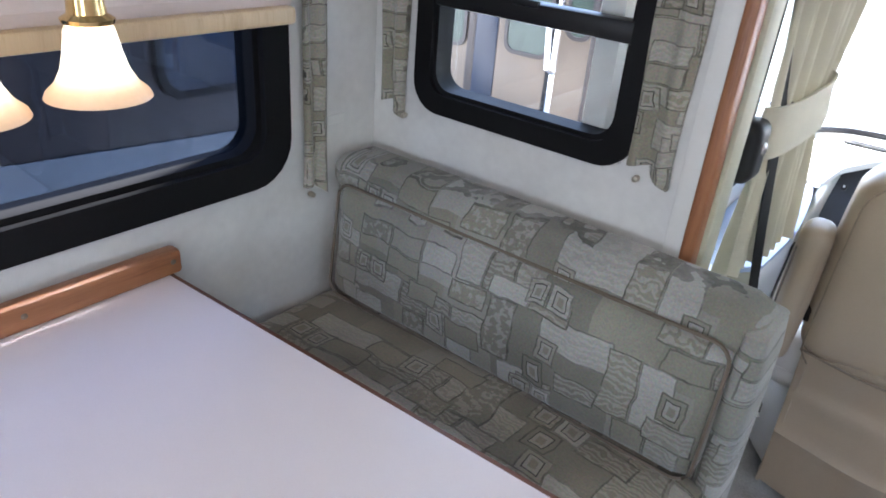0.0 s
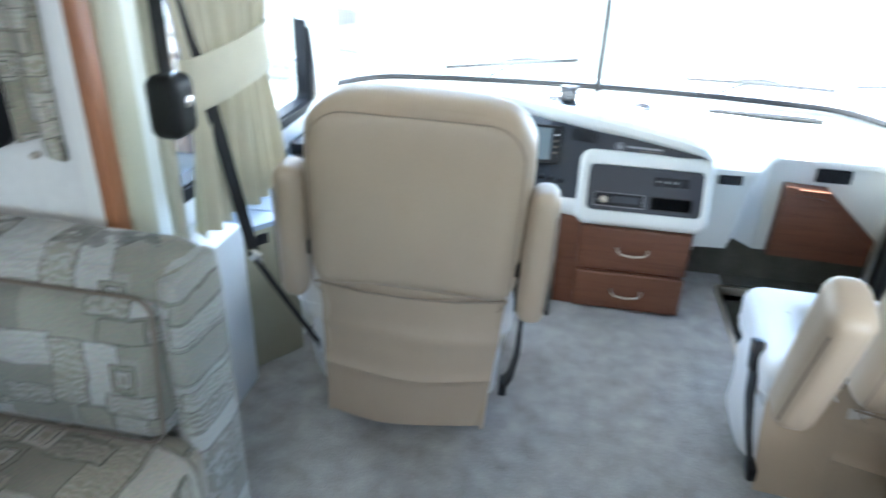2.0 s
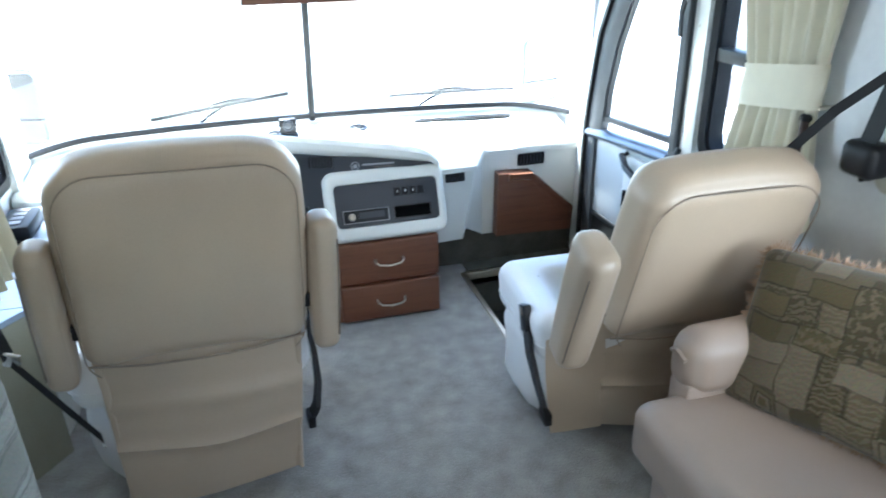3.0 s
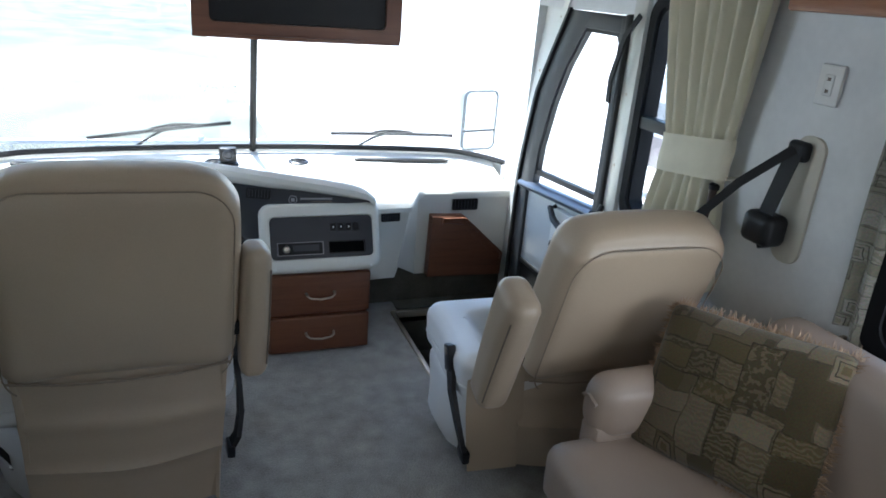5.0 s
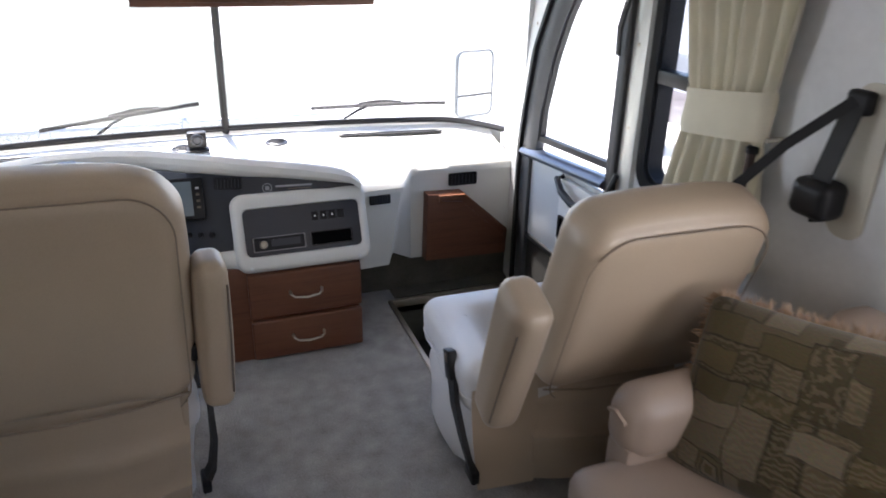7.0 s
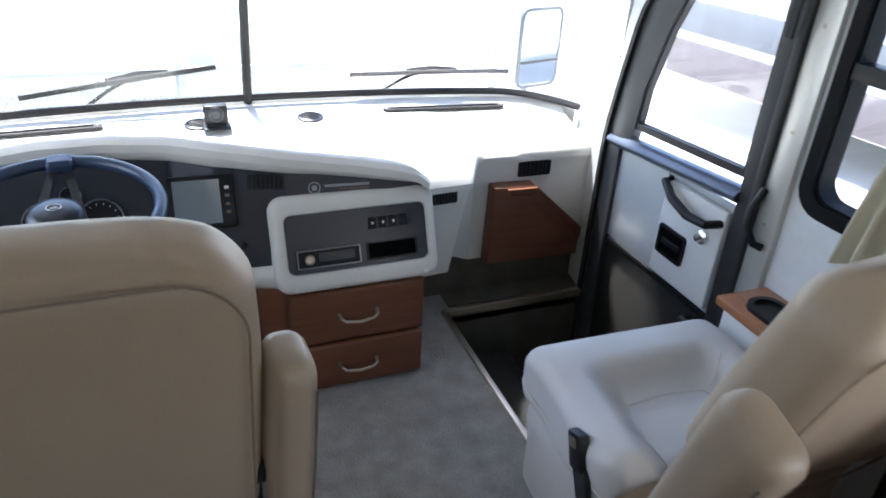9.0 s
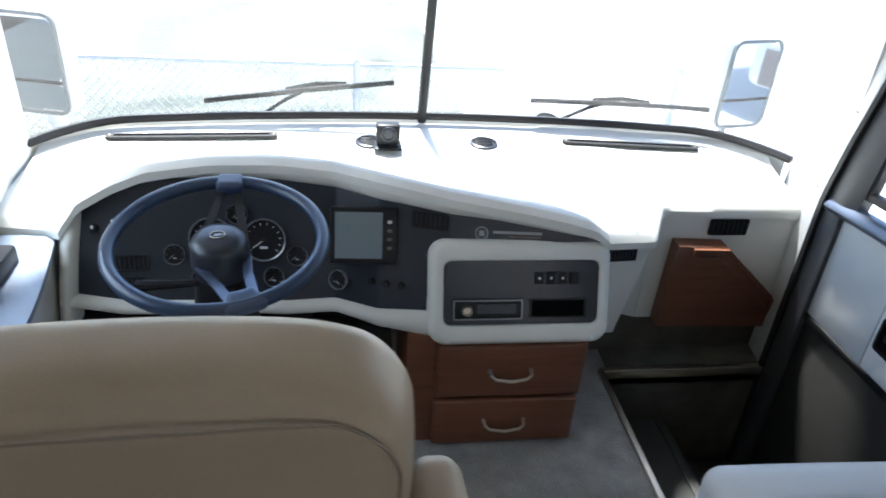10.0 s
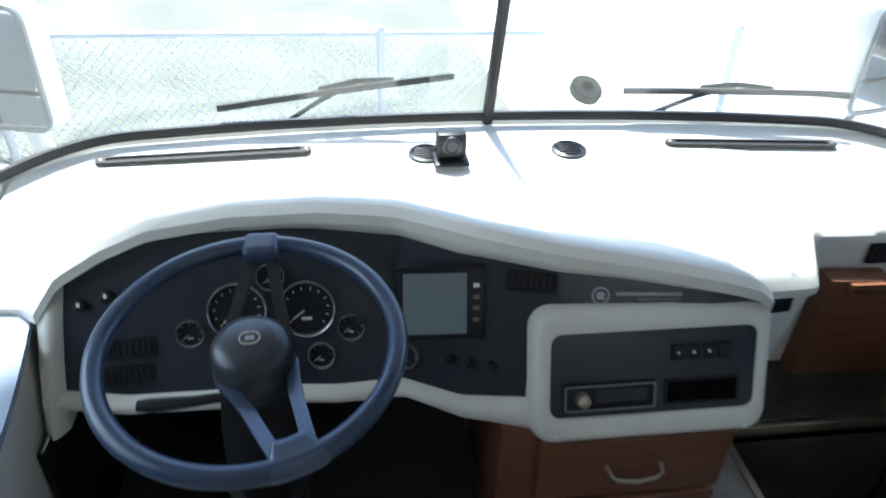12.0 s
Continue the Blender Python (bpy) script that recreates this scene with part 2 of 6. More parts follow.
def box(bm, x0, x1, y0, y1, z0, z1, bevel=0.0, segs=2, m=None):
    r = bmesh.ops.create_cube(bm, size=1)
    vs = r["verts"]
    for v in vs:
        v.co = Vector(((x0 + x1) / 2 + v.co.x * (x1 - x0), (y0 + y1) / 2 + v.co.y * (y1 - y0), (z0 + z1) / 2 + v.co.z * (z1 - z0)))
    if bevel:
        es = list({e for v in vs for e in v.link_edges})
        r = bmesh.ops.bevel(bm, geom=es, offset=bevel, segments=segs, profile=0.5, affect="EDGES")
        vs = list({v for f in r["faces"] for v in f.verts} | {v for v in vs if v.is_valid})
    if m is not None:
        bmesh.ops.transform(bm, matrix=m, verts=[v for v in vs if v.is_valid])
    return bm


def cube(x0, x1, y0, y1, z0, z1, bevel=0.003, segs=2):
    return box(bmesh.new(), x0, x1, y0, y1, z0, z1, bevel, segs)


def puff(sx, sy, sz, r, bulge=(0, 0, 0), n=12, deform=None):
    """A padded block: rounded edges of radius r, faces that swell by bulge, then any deform(co)."""
    bm = bmesh.new()
    bmesh.ops.create_cube(bm, size=2)
    bmesh.ops.subdivide_edges(bm, edges=bm.edges[:], cuts=n - 1, use_grid_fill=True)
    h = Vector((sx / 2, sy / 2, sz / 2))
    for v in bm.verts:
        u = v.co.copy()
        # crowd the grid towards the edges, where the rounding is
        q = Vector([math.copysign(abs(c) ** 0.6, c) if abs(c) > 1e-6 else 0 for c in u])
        p = Vector([q[i] * h[i] for i in range(3)])
        inner = Vector([max(-h[i] + r, min(h[i] - r, p[i])) for i in range(3)])
        d = p - inner
        if d.length > 1e-9:
            p = inner + d.normalized() * min(r, d.length if d.length < r else r)
        for i in range(3):
            if abs(abs(u[i]) - 1) < 1e-6:
                j, k = (i + 1) % 3, (i + 2) % 3
                p[i] += math.copysign(bulge[i] * (1 - q[j] ** 2) * (1 - q[k] ** 2), u[i])
        v.co = deform(p) if deform else p
    return bm


def tube(bm, pts, r, segs=8, closed=False, caps=True):
    """A round bar along points."""
    pts = [Vector(p) for p in pts]
    n = len(pts)
    rings = []
    for i, p in enumerate(pts):
        a = pts[(i - 1) % n] if (closed or i) else p
        b = pts[(i + 1) % n] if (closed or i < n - 1) else p
        d = (b - a).normalized()
        s = d.cross(Vector((0, 0, 1)) if abs(d.z) < 0.9 else Vector((1, 0, 0))).normalized()
        w = d.cross(s)
        rr = r[i] if isinstance(r, (list, tuple)) else r
        rings.append([bm.verts.new(p + (s * math.cos(t) + w * math.sin(t)) * rr) for t in (2 * math.pi * k / segs for k in range(segs))])
    for i in range(n if closed else n - 1):
        A, B = rings[i], rings[(i + 1) % n]
        for k in range(segs):
            bm.faces.new((A[k], A[(k + 1) % segs], B[(k + 1) % segs], B[k]))
    if caps and not closed:
        bm.faces.new(rings[0]), bm.faces.new(rings[-1][::-1])
    return bm


def strap(bm, pts, width, thick, side):
    """A flat band along points; side: the direction of its width."""
    side = Vector(side).normalized()
    rings = []
    pts = [Vector(p) for p in pts]
    for i, p in enumerate(pts):
        d = (pts[min(i + 1, len(pts) - 1)] - pts[max(i - 1, 0)]).normalized()
        s = (side - d * side.dot(d)).normalized()
        nrm = d.cross(s)
        rings.append([bm.verts.new(p + s * a * width / 2 + nrm * b * thick / 2) for a, b in ((-1, -1), (1, -1), (1, 1), (-1, 1))])
    for A, B in zip(rings, rings[1:]):
        for k in range(4):
            bm.faces.new((A[k], A[(k + 1) % 4], B[(k + 1) % 4], B[k]))
    bm.faces.new(rings[0]), bm.faces.new(rings[-1][::-1])
    return bm


def lathe(bm, prof, segs=24, m=None):
    """A turned shape about z from (radius, height) pairs."""
    rings = []
    for r, z in prof:
        rings.append([bm.verts.new(((r * math.cos(t), r * math.sin(t), z))) for t in (2 * math.pi * k / segs for k in range(segs))])
    for A, B in zip(rings, rings[1:]):
        for k in range(segs):
            bm.faces.new((A[k], A[(k + 1) % segs], B[(k + 1) % segs], B[k]))
    if prof[0][0] > 1e-6:
        bm.faces.new(rings[0][::-1])
    if prof[-1][0] > 1e-6:
        bm.faces.new(rings[-1])
    if m is not None:
        bmesh.ops.transform(bm, matrix=m, verts=[v for R in rings for v in R])
    return bm


def sheet(bm, fn, nu, nv, thick=0.0):
    """A curved sheet fn(u, v), u and v in 0..1; thick: a vector added for its back."""
    back = Vector(thick) if thick else None
    g = [[bm.verts.new(fn(i / nu, j / nv)) for j in range(nv + 1)] for i in range(nu + 1)]
    for i in range(nu):
        for j in range(nv):
            bm.faces.new((g[i][j], g[i + 1][j], g[i + 1][j + 1], g[i][j + 1]))
    if back is not None:
        h = [[bm.verts.new(g[i][j].co + back) for j in range(nv + 1)] for i in range(nu + 1)]
        for i in range(nu):
            for j in range(nv):
                bm.faces.new((h[i][j], h[i][j + 1], h[i + 1][j + 1], h[i + 1][j]))
        rim = [(i, 0) for i in range(nu)] + [(nu, j) for j in range(nv)] + [(i, nv) for i in range(nu, 0, -1)] + [(0, j) for j in range(nv, 0, -1)]
        for (a, b), (c, d) in zip(rim, rim[1:] + rim[:1]):
            bm.faces.new((g[a][b], g[c][d], h[c][d], h[a][b]))
    return bm


def rrect(w, h, r, n=6):
    """A rounded rectangle's outline, anticlockwise about the origin."""
    out = []
    for cx, cy, a0 in ((w / 2 - r, h / 2 - r, 0), (-w / 2 + r, h / 2 - r, 90), (-w / 2 + r, -h / 2 + r, 180), (w / 2 - r, -h / 2 + r, 270)):
        out += [(cx + r * math.cos(radians(a0 + 90 * k / n)), cy + r * math.sin(radians(a0 + 90 * k / n))) for k in range(n + 1)]
    return out


def plate(bm, outline, z0, z1, m=None, bevel=0.0):
    """A flat plate of a 2D outline between two heights."""
    lo = [bm.verts.new((x, y, z0)) for x, y in outline]
    hi = [bm.verts.new((x, y, z1)) for x, y in outline]
    bm.faces.new(lo[::-1])
    top = bm.faces.new(hi)
    n = len(lo)
    for k in range(n):
        bm.faces.new((lo[k], lo[(k + 1) % n], hi[(k + 1) % n], hi[k]))
    vs = lo + hi
    if bevel:
        r = bmesh.ops.bevel(bm, geom=list(top.edges), offset=bevel, segments=2, profile=0.5, affect="EDGES")
        vs = [v for v in lo + hi if v.is_valid] + [v for v in r["verts"]]
    if m is not None:
        bmesh.ops.transform(bm, matrix=m, verts=list(set(vs)))
    return bm


def ring(bm, outer, inner, z0, z1, m=None):
    """A frame between two outlines of as many points."""
    rows = [[bm.verts.new((x, y, z)) for x, y in o] for o, z in ((outer, z0), (outer, z1), (inner, z1), (inner, z0))]
    n = len(outer)
    for a in range(4):
        A, B = rows[a], rows[(a + 1) % 4]
        for k in range(n):
            bm.faces.new((A[k], A[(k + 1) % n], B[(k + 1) % n], B[k]))
    if m is not None:
        bmesh.ops.transform(bm, matrix=m, verts=[v for R in rows for v in R])
    return bm


def axes(origin, right, up):
    """A pose whose x runs right, whose y runs up and whose z comes out towards the viewer."""
    x = Vector(right).normalized()
    z = x.cross(Vector(up)).normalized()
    y = z.cross(x)
    return Matrix.Translation(origin) @ Matrix((x, y, z)).transposed().to_4x4()


def wall_with_holes(bm, a0, a1, b0, b1, holes, put):
    """A slab in the plane (a, b), cut by rectangular holes; put(a0, a1, b0, b1) adds one block."""
    cuts = sorted({a0, a1, *[h[0] for h in holes], *[h[1] for h in holes]})
    for p, q in zip(cuts, cuts[1:]):
        spans = sorted((h[2], h[3]) for h in holes if h[0] < q - 1e-6 and h[1] > p + 1e-6)
        b = b0
        for s0, s1 in spans:
            if s0 > b + 1e-6:
                put(p, q, b, s0)
            b = max(b, s1)
        if b < b1 - 1e-6:
            put(p, q, b, b1)
    return bm


def structure(ob, label, category):
    return tagged(ob, label, category, kind="structure")


def lerp(x, table):
    for (a, *p), (b, *q) in zip(table, table[1:]):
        if x <= b:
            k = 0 if b == a else max(0, (x - a) / (b - a))
            return [u + (w - u) * k for u, w in zip(p, q)] if len(p) > 1 else p[0] + (q[0] - p[0]) * k
    return list(table[-1][1:]) if len(table[-1]) > 2 else table[-1][1]


def bezel(bm, loops, m=None):
    """A moulded frame through outlines (outline, height), from the outside in."""
    rows = [[bm.verts.new((x, y, z)) for x, y in o] for o, z in loops]
    n = len(rows[0])
    for A, B in zip(rows, rows[1:]):
        for k in range(n):
            bm.faces.new((A[k], A[(k + 1) % n], B[(k + 1) % n], B[k]))
    if m is not None:
        bmesh.ops.transform(bm, matrix=m, verts=[v for R in rows for v in R])
    return bm


I4 = Matrix.Identity(4)

# ---- the coach: floor, walls, ceiling ----
XL, XR = -1.17, 1.15                  # inner faces of the coach's side walls
XS, YS = -1.763, 1.735                 # the slide-out's outer wall and its forward end wall
ZC = 1.98
STEP_X, STEP_Y0, STEP_Y1 = 0.575, 2.50, 3.40


def build_floor():
    bm = bmesh.new()
    for x0, x1, y0, y1 in ((XS - 0.05, STEP_X, -2.6, 3.95), (STEP_X, XR, -2.6, STEP_Y0), (STEP_X, XR, STEP_Y1, 3.95)):
        box(bm, x0, x1, y0, y1, -0.06, 0.0)
    structure(part("floor", bm, CARPET, smooth=False), "worn grey-beige cut pile carpet of the coach", "floor")
    # the entry well: two dark treads with a rubber nosing
    bm = bmesh.new()
    box(bm, STEP_X - 0.02, STEP_X, STEP_Y0, STEP_Y1, -0.62, -0.06)
    box(bm, STEP_X, XR, STEP_Y1, STEP_Y1 + 0.02, -0.62, -0.003)
    box(bm, STEP_X, XR, STEP_Y0 - 0.02, STEP_Y0, -0.62, -0.06)
    box(bm, STEP_X, XR + 0.06, STEP_Y0, STEP_Y1, -0.64, -0.62)
    well = structure(part("stairwell", bm, STEP_CARPET, smooth=False), "olive carpeted entry well with two dark treads", "steps")
    part("tread", cube(STEP_X + 0.001, STEP_X + 0.26, STEP_Y0 + 0.001, STEP_Y1 - 0.001, -0.619, -0.22, 0.004), MAT_DARK, well)
    part("tread", cube(STEP_X + 0.262, XR, STEP_Y0 + 0.001, STEP_Y1 - 0.001, -0.619, -0.44, 0.004), MAT_DARK, well)
    for i, (x, z) in enumerate(((STEP_X + 0.26, -0.22),)):
        bm = cube(x - 0.03, x + 0.004, STEP_Y0 + 0.01, STEP_Y1 - 0.01, z, z + 0.006, 0.002)
        part("nosing", bm, MAT_DARK, well)
    bm = cube(STEP_X - 0.014, STEP_X + 0.006, STEP_Y0, STEP_Y1 + 0.005, -0.03, 0.008, 0.003)
    structure(part("trim", bm, BRUSHED), "brass-toned metal strip along the carpet's edge", "trim")
    bm = cube(STEP_X, XR, STEP_Y1 - 0.008, STEP_Y1 + 0.014, -0.03, 0.006, 0.003)
    structure(part("trim", bm, BRUSHED), "brass-toned metal strip along the carpet's edge", "trim")


def build_walls():
    # outer wall of the slide-out, with its wide window
    bm = bmesh.new()
    wall_with_holes(bm, -2.0, YS, 0.0, ZC, [(-0.597, 1.383, 0.91, 1.53)], lambda a, b, c, d: box(bm, XS - 0.05, XS, a, b, c, d))
    structure(part("wall_slide_side", bm, WALL, smooth=False), "mottled off-white vinyl wall of the slide-out", "wall")
    bm = bmesh.new()
    wall_with_holes(bm, XS - 0.05, -0.939, 0.0, ZC, [(-1.597, -1.097, 1.01, 1.535)], lambda a, b, c, d: box(bm, a, b, YS, YS + 0.05, c, d))
    structure(part("wall_slide_front", bm, WALL, smooth=False), "mottled off-white vinyl end wall of the slide-out", "wall")
    bm = cube(XS - 0.05, XL, -2.05, -2.0, 0, ZC, 0)
    structure(part("wall_slide_rear", bm, WALL, smooth=False), "off-white vinyl rear end wall of the slide-out", "wall")
    # left coach wall with the driver's window
    bm = bmesh.new()
    wall_with_holes(bm, YS + 0.05, 3.72, -0.06, ZC, [(2.30, 3.36, 0.66, 1.50)], lambda a, b, c, d: box(bm, XL - 0.05, XL, a, b, c, d))
    box(bm, XL - 0.05, XL, -2.6, -2.05, -0.06, ZC)
    structure(part("wall_left", bm, PLASTIC_W, smooth=False), "off-white side wall beside the driver", "wall")
    # right coach wall: wide window, passenger window, entry door
    bm = bmesh.new()
    # the first hole is for the unseen rear window
    holes = [(-2.2, -0.9, 0.95, 1.55), (0.25, 1.545, 0.77, 1.40), (2.18, 2.54, 0.77, 1.46), (2.70, 3.395, -0.62, 1.415)]
    wall_with_holes(bm, -2.6, 3.40, -0.64, ZC, holes, lambda a, b, c, d: box(bm, XR, XR + 0.05, a, b, c, d))
    structure(part("wall_right", bm, WALL_LIT, smooth=False), "mottled vinyl wall, lightened for daylight, with a window and the entry door", "wall")
    bm = cube(XL - 0.05, XR + 0.05, -2.65, -2.6, -0.06, ZC, 0)
    structure(part("wall_rear", bm, WALL, smooth=False), "plain off-white wall closing the rear", "wall")
    bm = bmesh.new()
    box(bm, XS - 0.05, XR + 0.05, -2.65, 3.60, ZC, ZC + 0.06)
    structure(part("ceiling", bm, CEIL, smooth=False), "white padded vinyl ceiling of the coach", "ceiling")
    # wooden corner strip of the slide-out and the pale seals behind it
    bm = cube(-0.942, -0.916, YS - 0.012, YS + 0.03, 0.0, ZC, 0.005)
    structure(part("trim", bm, OAK_Z), "cherry-stained wooden corner strip on the slide-out", "trim")
    bm = cube(-0.976, -0.942, YS - 0.006, YS - 0.0, 0.0, ZC, 0.002)
    structure(part("trim", bm, PLASTIC_W), "white plastic edge strip on the slide-out wall", "trim")
    bm = bmesh.new()
    box(bm, -0.985, -0.905, YS + 0.03, YS + 0.10, 0, ZC, 0.012)
    box(bm, -1.07, -0.945, YS + 0.10, YS + 0.16, 0, ZC, 0.012)
    structure(part("trim", bm, mat("sage_seal", (0.47, 0.46, 0.34), 0.6, var=0.06)), "sage-coloured rounded seals of the slide-out", "trim")


def glazed(name, label, m, w, h, r, border, depth, panes, bar=None, glass=GLASS):
    """A black-framed coach window: outer flange, rounded glass, an optional cross bar at height bar (from the middle)."""
    win = structure(new(name), label, "window")
    win.matrix_basis = m
    bm = bmesh.new()
    ring(bm, rrect(w, h, r + border * 0.6), rrect(w - 2 * border, h - 2 * border, r), 0.0, depth)
    ring(bm, rrect(w - border, h - border, r + border * 0.3), rrect(w - 2.4 * border, h - 2.4 * border, r), -0.045, depth * 0.45)
    bmesh.ops.bevel(bm, geom=[e for e in bm.edges if e.is_manifold and e.calc_face_angle(0) > 1.2 and min(v.co.z for v in e.verts) > depth * 0.9], offset=0.006, segments=2, affect="EDGES")
    part("window_frame", bm, FRAME_BLACK, win)
    bm = bmesh.new()
    plate(bm, rrect(w - 2.2 * border, h - 2.2 * border, r), -0.022, -0.018)
    g = part("pane", bm, glass, win, smooth=False)
    g.visible_shadow = False
    if bar is not None:
        bm = cube(-w / 2 + border, w / 2 - border, bar - 0.02, bar + 0.02, -0.03, depth * 0.8, 0.005)
        part("glazing_bar", bm, BLACK, win)
        bm = cube(-0.03, 0.03, bar + 0.012, bar + 0.026, depth * 0.8 - 0.004, depth * 0.8 + 0.008, 0.003)
        part("latch", bm, BLACK, win)
    if panes:
        bm = cube(panes - 0.012, panes + 0.012, -h / 2 + border, h / 2 - border, -0.03, depth * 0.5, 0.004)
        part("mullion", bm, BLACK, win)
    return win


def build_windows():
    glazed("window_1", "wide black-framed tinted window of the slide-out", axes((XS, 0.393, 1.225), (0, 1, 0), (0, 0, 1)), 2.11, 0.74, 0.06, 0.066, 0.03, None, glass=GLASS_DARK)
    glazed("window_2", "black-framed window with a cross bar in the end wall", axes((-1.347, YS, 1.28), (1, 0, 0), (0, 0, 1)), 0.55, 0.56, 0.045, 0.045, 0.02, None, bar=-0.025)
    glazed("window_3", "black-framed window behind the sofa", axes((XR, 0.895, 1.085), (0, -1, 0), (0, 0, 1)), 1.36, 0.70, 0.06, 0.045, 0.02, None)
    glazed("window_4", "black-framed window beside the passenger seat", axes((XR, 2.36, 1.115), (0, -1, 0), (0, 0, 1)), 0.42, 0.75, 0.05, 0.035, 0.02, None, bar=-0.03)
    w = glazed("window_5", "dark-framed sliding window beside the driver", axes((XL, 2.83, 1.08), (0, 1, 0), (0, 0, 1)), 1.10, 0.88, 0.03, 0.035, 0.02, 0.02)


# front edge of the entry door: upright below the sill, swept back above it
FRONT = [(-1.0, 3.395), (0.65, 3.395), (0.82, 3.365), (1.06, 3.31), (1.24, 3.215), (1.42, 3.11), (2.0, 2.95)]


def door_front(z):
    return lerp(z, FRONT)


# windscreen: base line across the coach, raked backwards as it rises
RAKE = 0.31


def ws_y(x):
    a = abs(x)
    k = max(0.0, a - 0.93) / 0.27
    return 4.0 - 0.085 * (a / 0.97) ** 2 - 0.20 * k ** 2.2


def ws(x, z, off=0.0):
    return Vector((x, ws_y(x) - RAKE * (z - 0.652) + off, z))


def build_windscreen():
    shield = structure(new("window_6"), "two-piece raked windscreen with a black centre bar", "window")
    for s in (-1, 1):
        bm = sheet(bmesh.new(), lambda u, v: ws(s * (0.014 + 1.19 * math.sin(u * math.pi / 2)), 0.665 + 1.02 * v), 24, 4, (0, 0.006, 0.001))
        g = part("pane", bm, GLASS, shield)
        g.visible_shadow = False
    bm = tube(bmesh.new(), [ws(0, 0.64), ws(0, 1.1), ws(0, 1.70)], 0.016, 8)
    part("centre_bar", bm, BLACK, shield)
    bm = tube(bmesh.new(), [ws(1.20 * math.sin((k / 30 - 1) * math.pi / 2), 0.660 - 0.012 * abs(k / 30 - 1) ** 3) for k in range(61)], 0.014, 6)
    part("lower_gasket", bm, RUBBER, shield)
    # pillars at both sides, and the header above
    for s in (-1, 1):
        def pil(u, v):
            z = -0.62 + 2.58 * v
            a = ws(s * 1.20, max(z, 0.62))
            a.z = z
            b = Vector((s * 1.143, door_front(z) + 0.012, z))
            p = a.lerp(b, u)
            p.x -= s * 0.006 * math.sin(math.pi * u)
            return p
        bm = sheet(bmesh.new(), pil, 8, 16, (s * 0.05, 0.0, 0))
        pl = structure(part("trim", bm, PLASTIC_W), "white moulded pillar cover beside the windscreen", "trim")
        for z in (0.66, 0.91, 1.15, 1.38):
            if s > 0:
                bm = lathe(bmesh.new(), [(0.0, 0.004), (0.005, 0.003), (0.007, 0.0)], 10)
                part("screw_cap", bm, BRUSHED, pl, m=axes((XR + 0.0, door_front(z) + 0.055, z), (0.15, -1, 0), (0, 0, 1)))
    # header's unseen lower edge hangs over the glass to keep sun off the floor
    bm = sheet(bmesh.new(), lambda u, v: ws(-1.19 + 2.38 * u, 1.45 + 0.53 * v, -0.02), 20, 3, (0, 0.07, 0))
    structure(part("wall_front", bm, PLASTIC_W), "off-white header above the windscreen, lowered out of view to cut the sun", "wall")
    bm = sheet(bmesh.new(), lambda u, v: Vector((-1.2 + 2.4 * u, ws_y(-1.2 + 2.4 * u) + 0.03, -0.06 + 0.70 * v)), 20, 2, (0, 0.05, 0))
    structure(part("wall_nose", bm, PLASTIC_W), "off-white nose of the coach below the windscreen", "wall")


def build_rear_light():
    # unseen window behind the walker, added to carry fill light
    glazed("unseen_window", "black-framed unseen window added in the rear of the coach", axes((XR, -1.55, 1.25), (0, -1, 0), (0, 0, 1)), 1.36, 0.66, 0.05, 0.035, 0.02, None)
    # two added fill lamps; the left one has no window behind it
    d = bpy.data.lights.new("rear_fill_lamp", "AREA")
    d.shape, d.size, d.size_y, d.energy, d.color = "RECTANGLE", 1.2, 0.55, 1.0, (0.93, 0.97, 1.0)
    new("rear_fill_lamp", d).matrix_world = look((XR - 0.01, -1.55, 1.25), (-1.0, -1.0, 1.0))
    d = bpy.data.lights.new("rear_fill_lamp", "AREA")
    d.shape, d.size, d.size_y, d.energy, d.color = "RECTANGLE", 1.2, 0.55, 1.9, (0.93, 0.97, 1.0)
    new("rear_fill_lamp", d).matrix_world = look((XL + 0.01, -1.55, 1.25), (1.0, 0.3, 1.0))
    d = bpy.data.lights.new("sofa_window_daylight", "AREA")
    d.shape, d.size, d.size_y, d.energy, d.color, d.spread = "RECTANGLE", 0.8, 0.30, 0.32, (1.0, 0.95, 0.92), radians(64)
    new("sofa_window_daylight", d).matrix_world = look((XR - 0.03, 0.95, 1.02), (0.85, 1.97, 0.78))
    # unseen ceiling frame, added to hold a warm fill lamp
    t = thing("fill_fitting", pose(-0.1, -0.35, ZC), "white lamp frame added unseen on the ceiling", "lamp")
    part("frame", ring(bmesh.new(), rrect(0.70, 0.36, 0.03), rrect(0.64, 0.30, 0.02), -0.05, 0.0), PLASTIC_W, t)
    d = bpy.data.lights.new("driver_window_daylight", "AREA")
    d.shape, d.size, d.size_y, d.energy, d.color = "RECTANGLE", 0.85, 0.65, 2.3, (0.90, 0.95, 1.0)
    new("driver_window_daylight", d).matrix_world = look((XL - 0.16, 2.95, 1.10), (1.0, 2.35, 0.9))
    # added fill lamp under that frame
    d = bpy.data.lights.new("ceiling_fill_lamp", "AREA")
    d.shape, d.size, d.size_y, d.energy, d.color = "RECTANGLE", 0.62, 0.28, 1.75, (1.0, 0.88, 0.77)
    new("ceiling_fill_lamp", d).matrix_world = pose(-0.1, -0.35, ZC - 0.03)


build_floor()
build_walls()
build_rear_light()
build_windows()
build_windscreen()


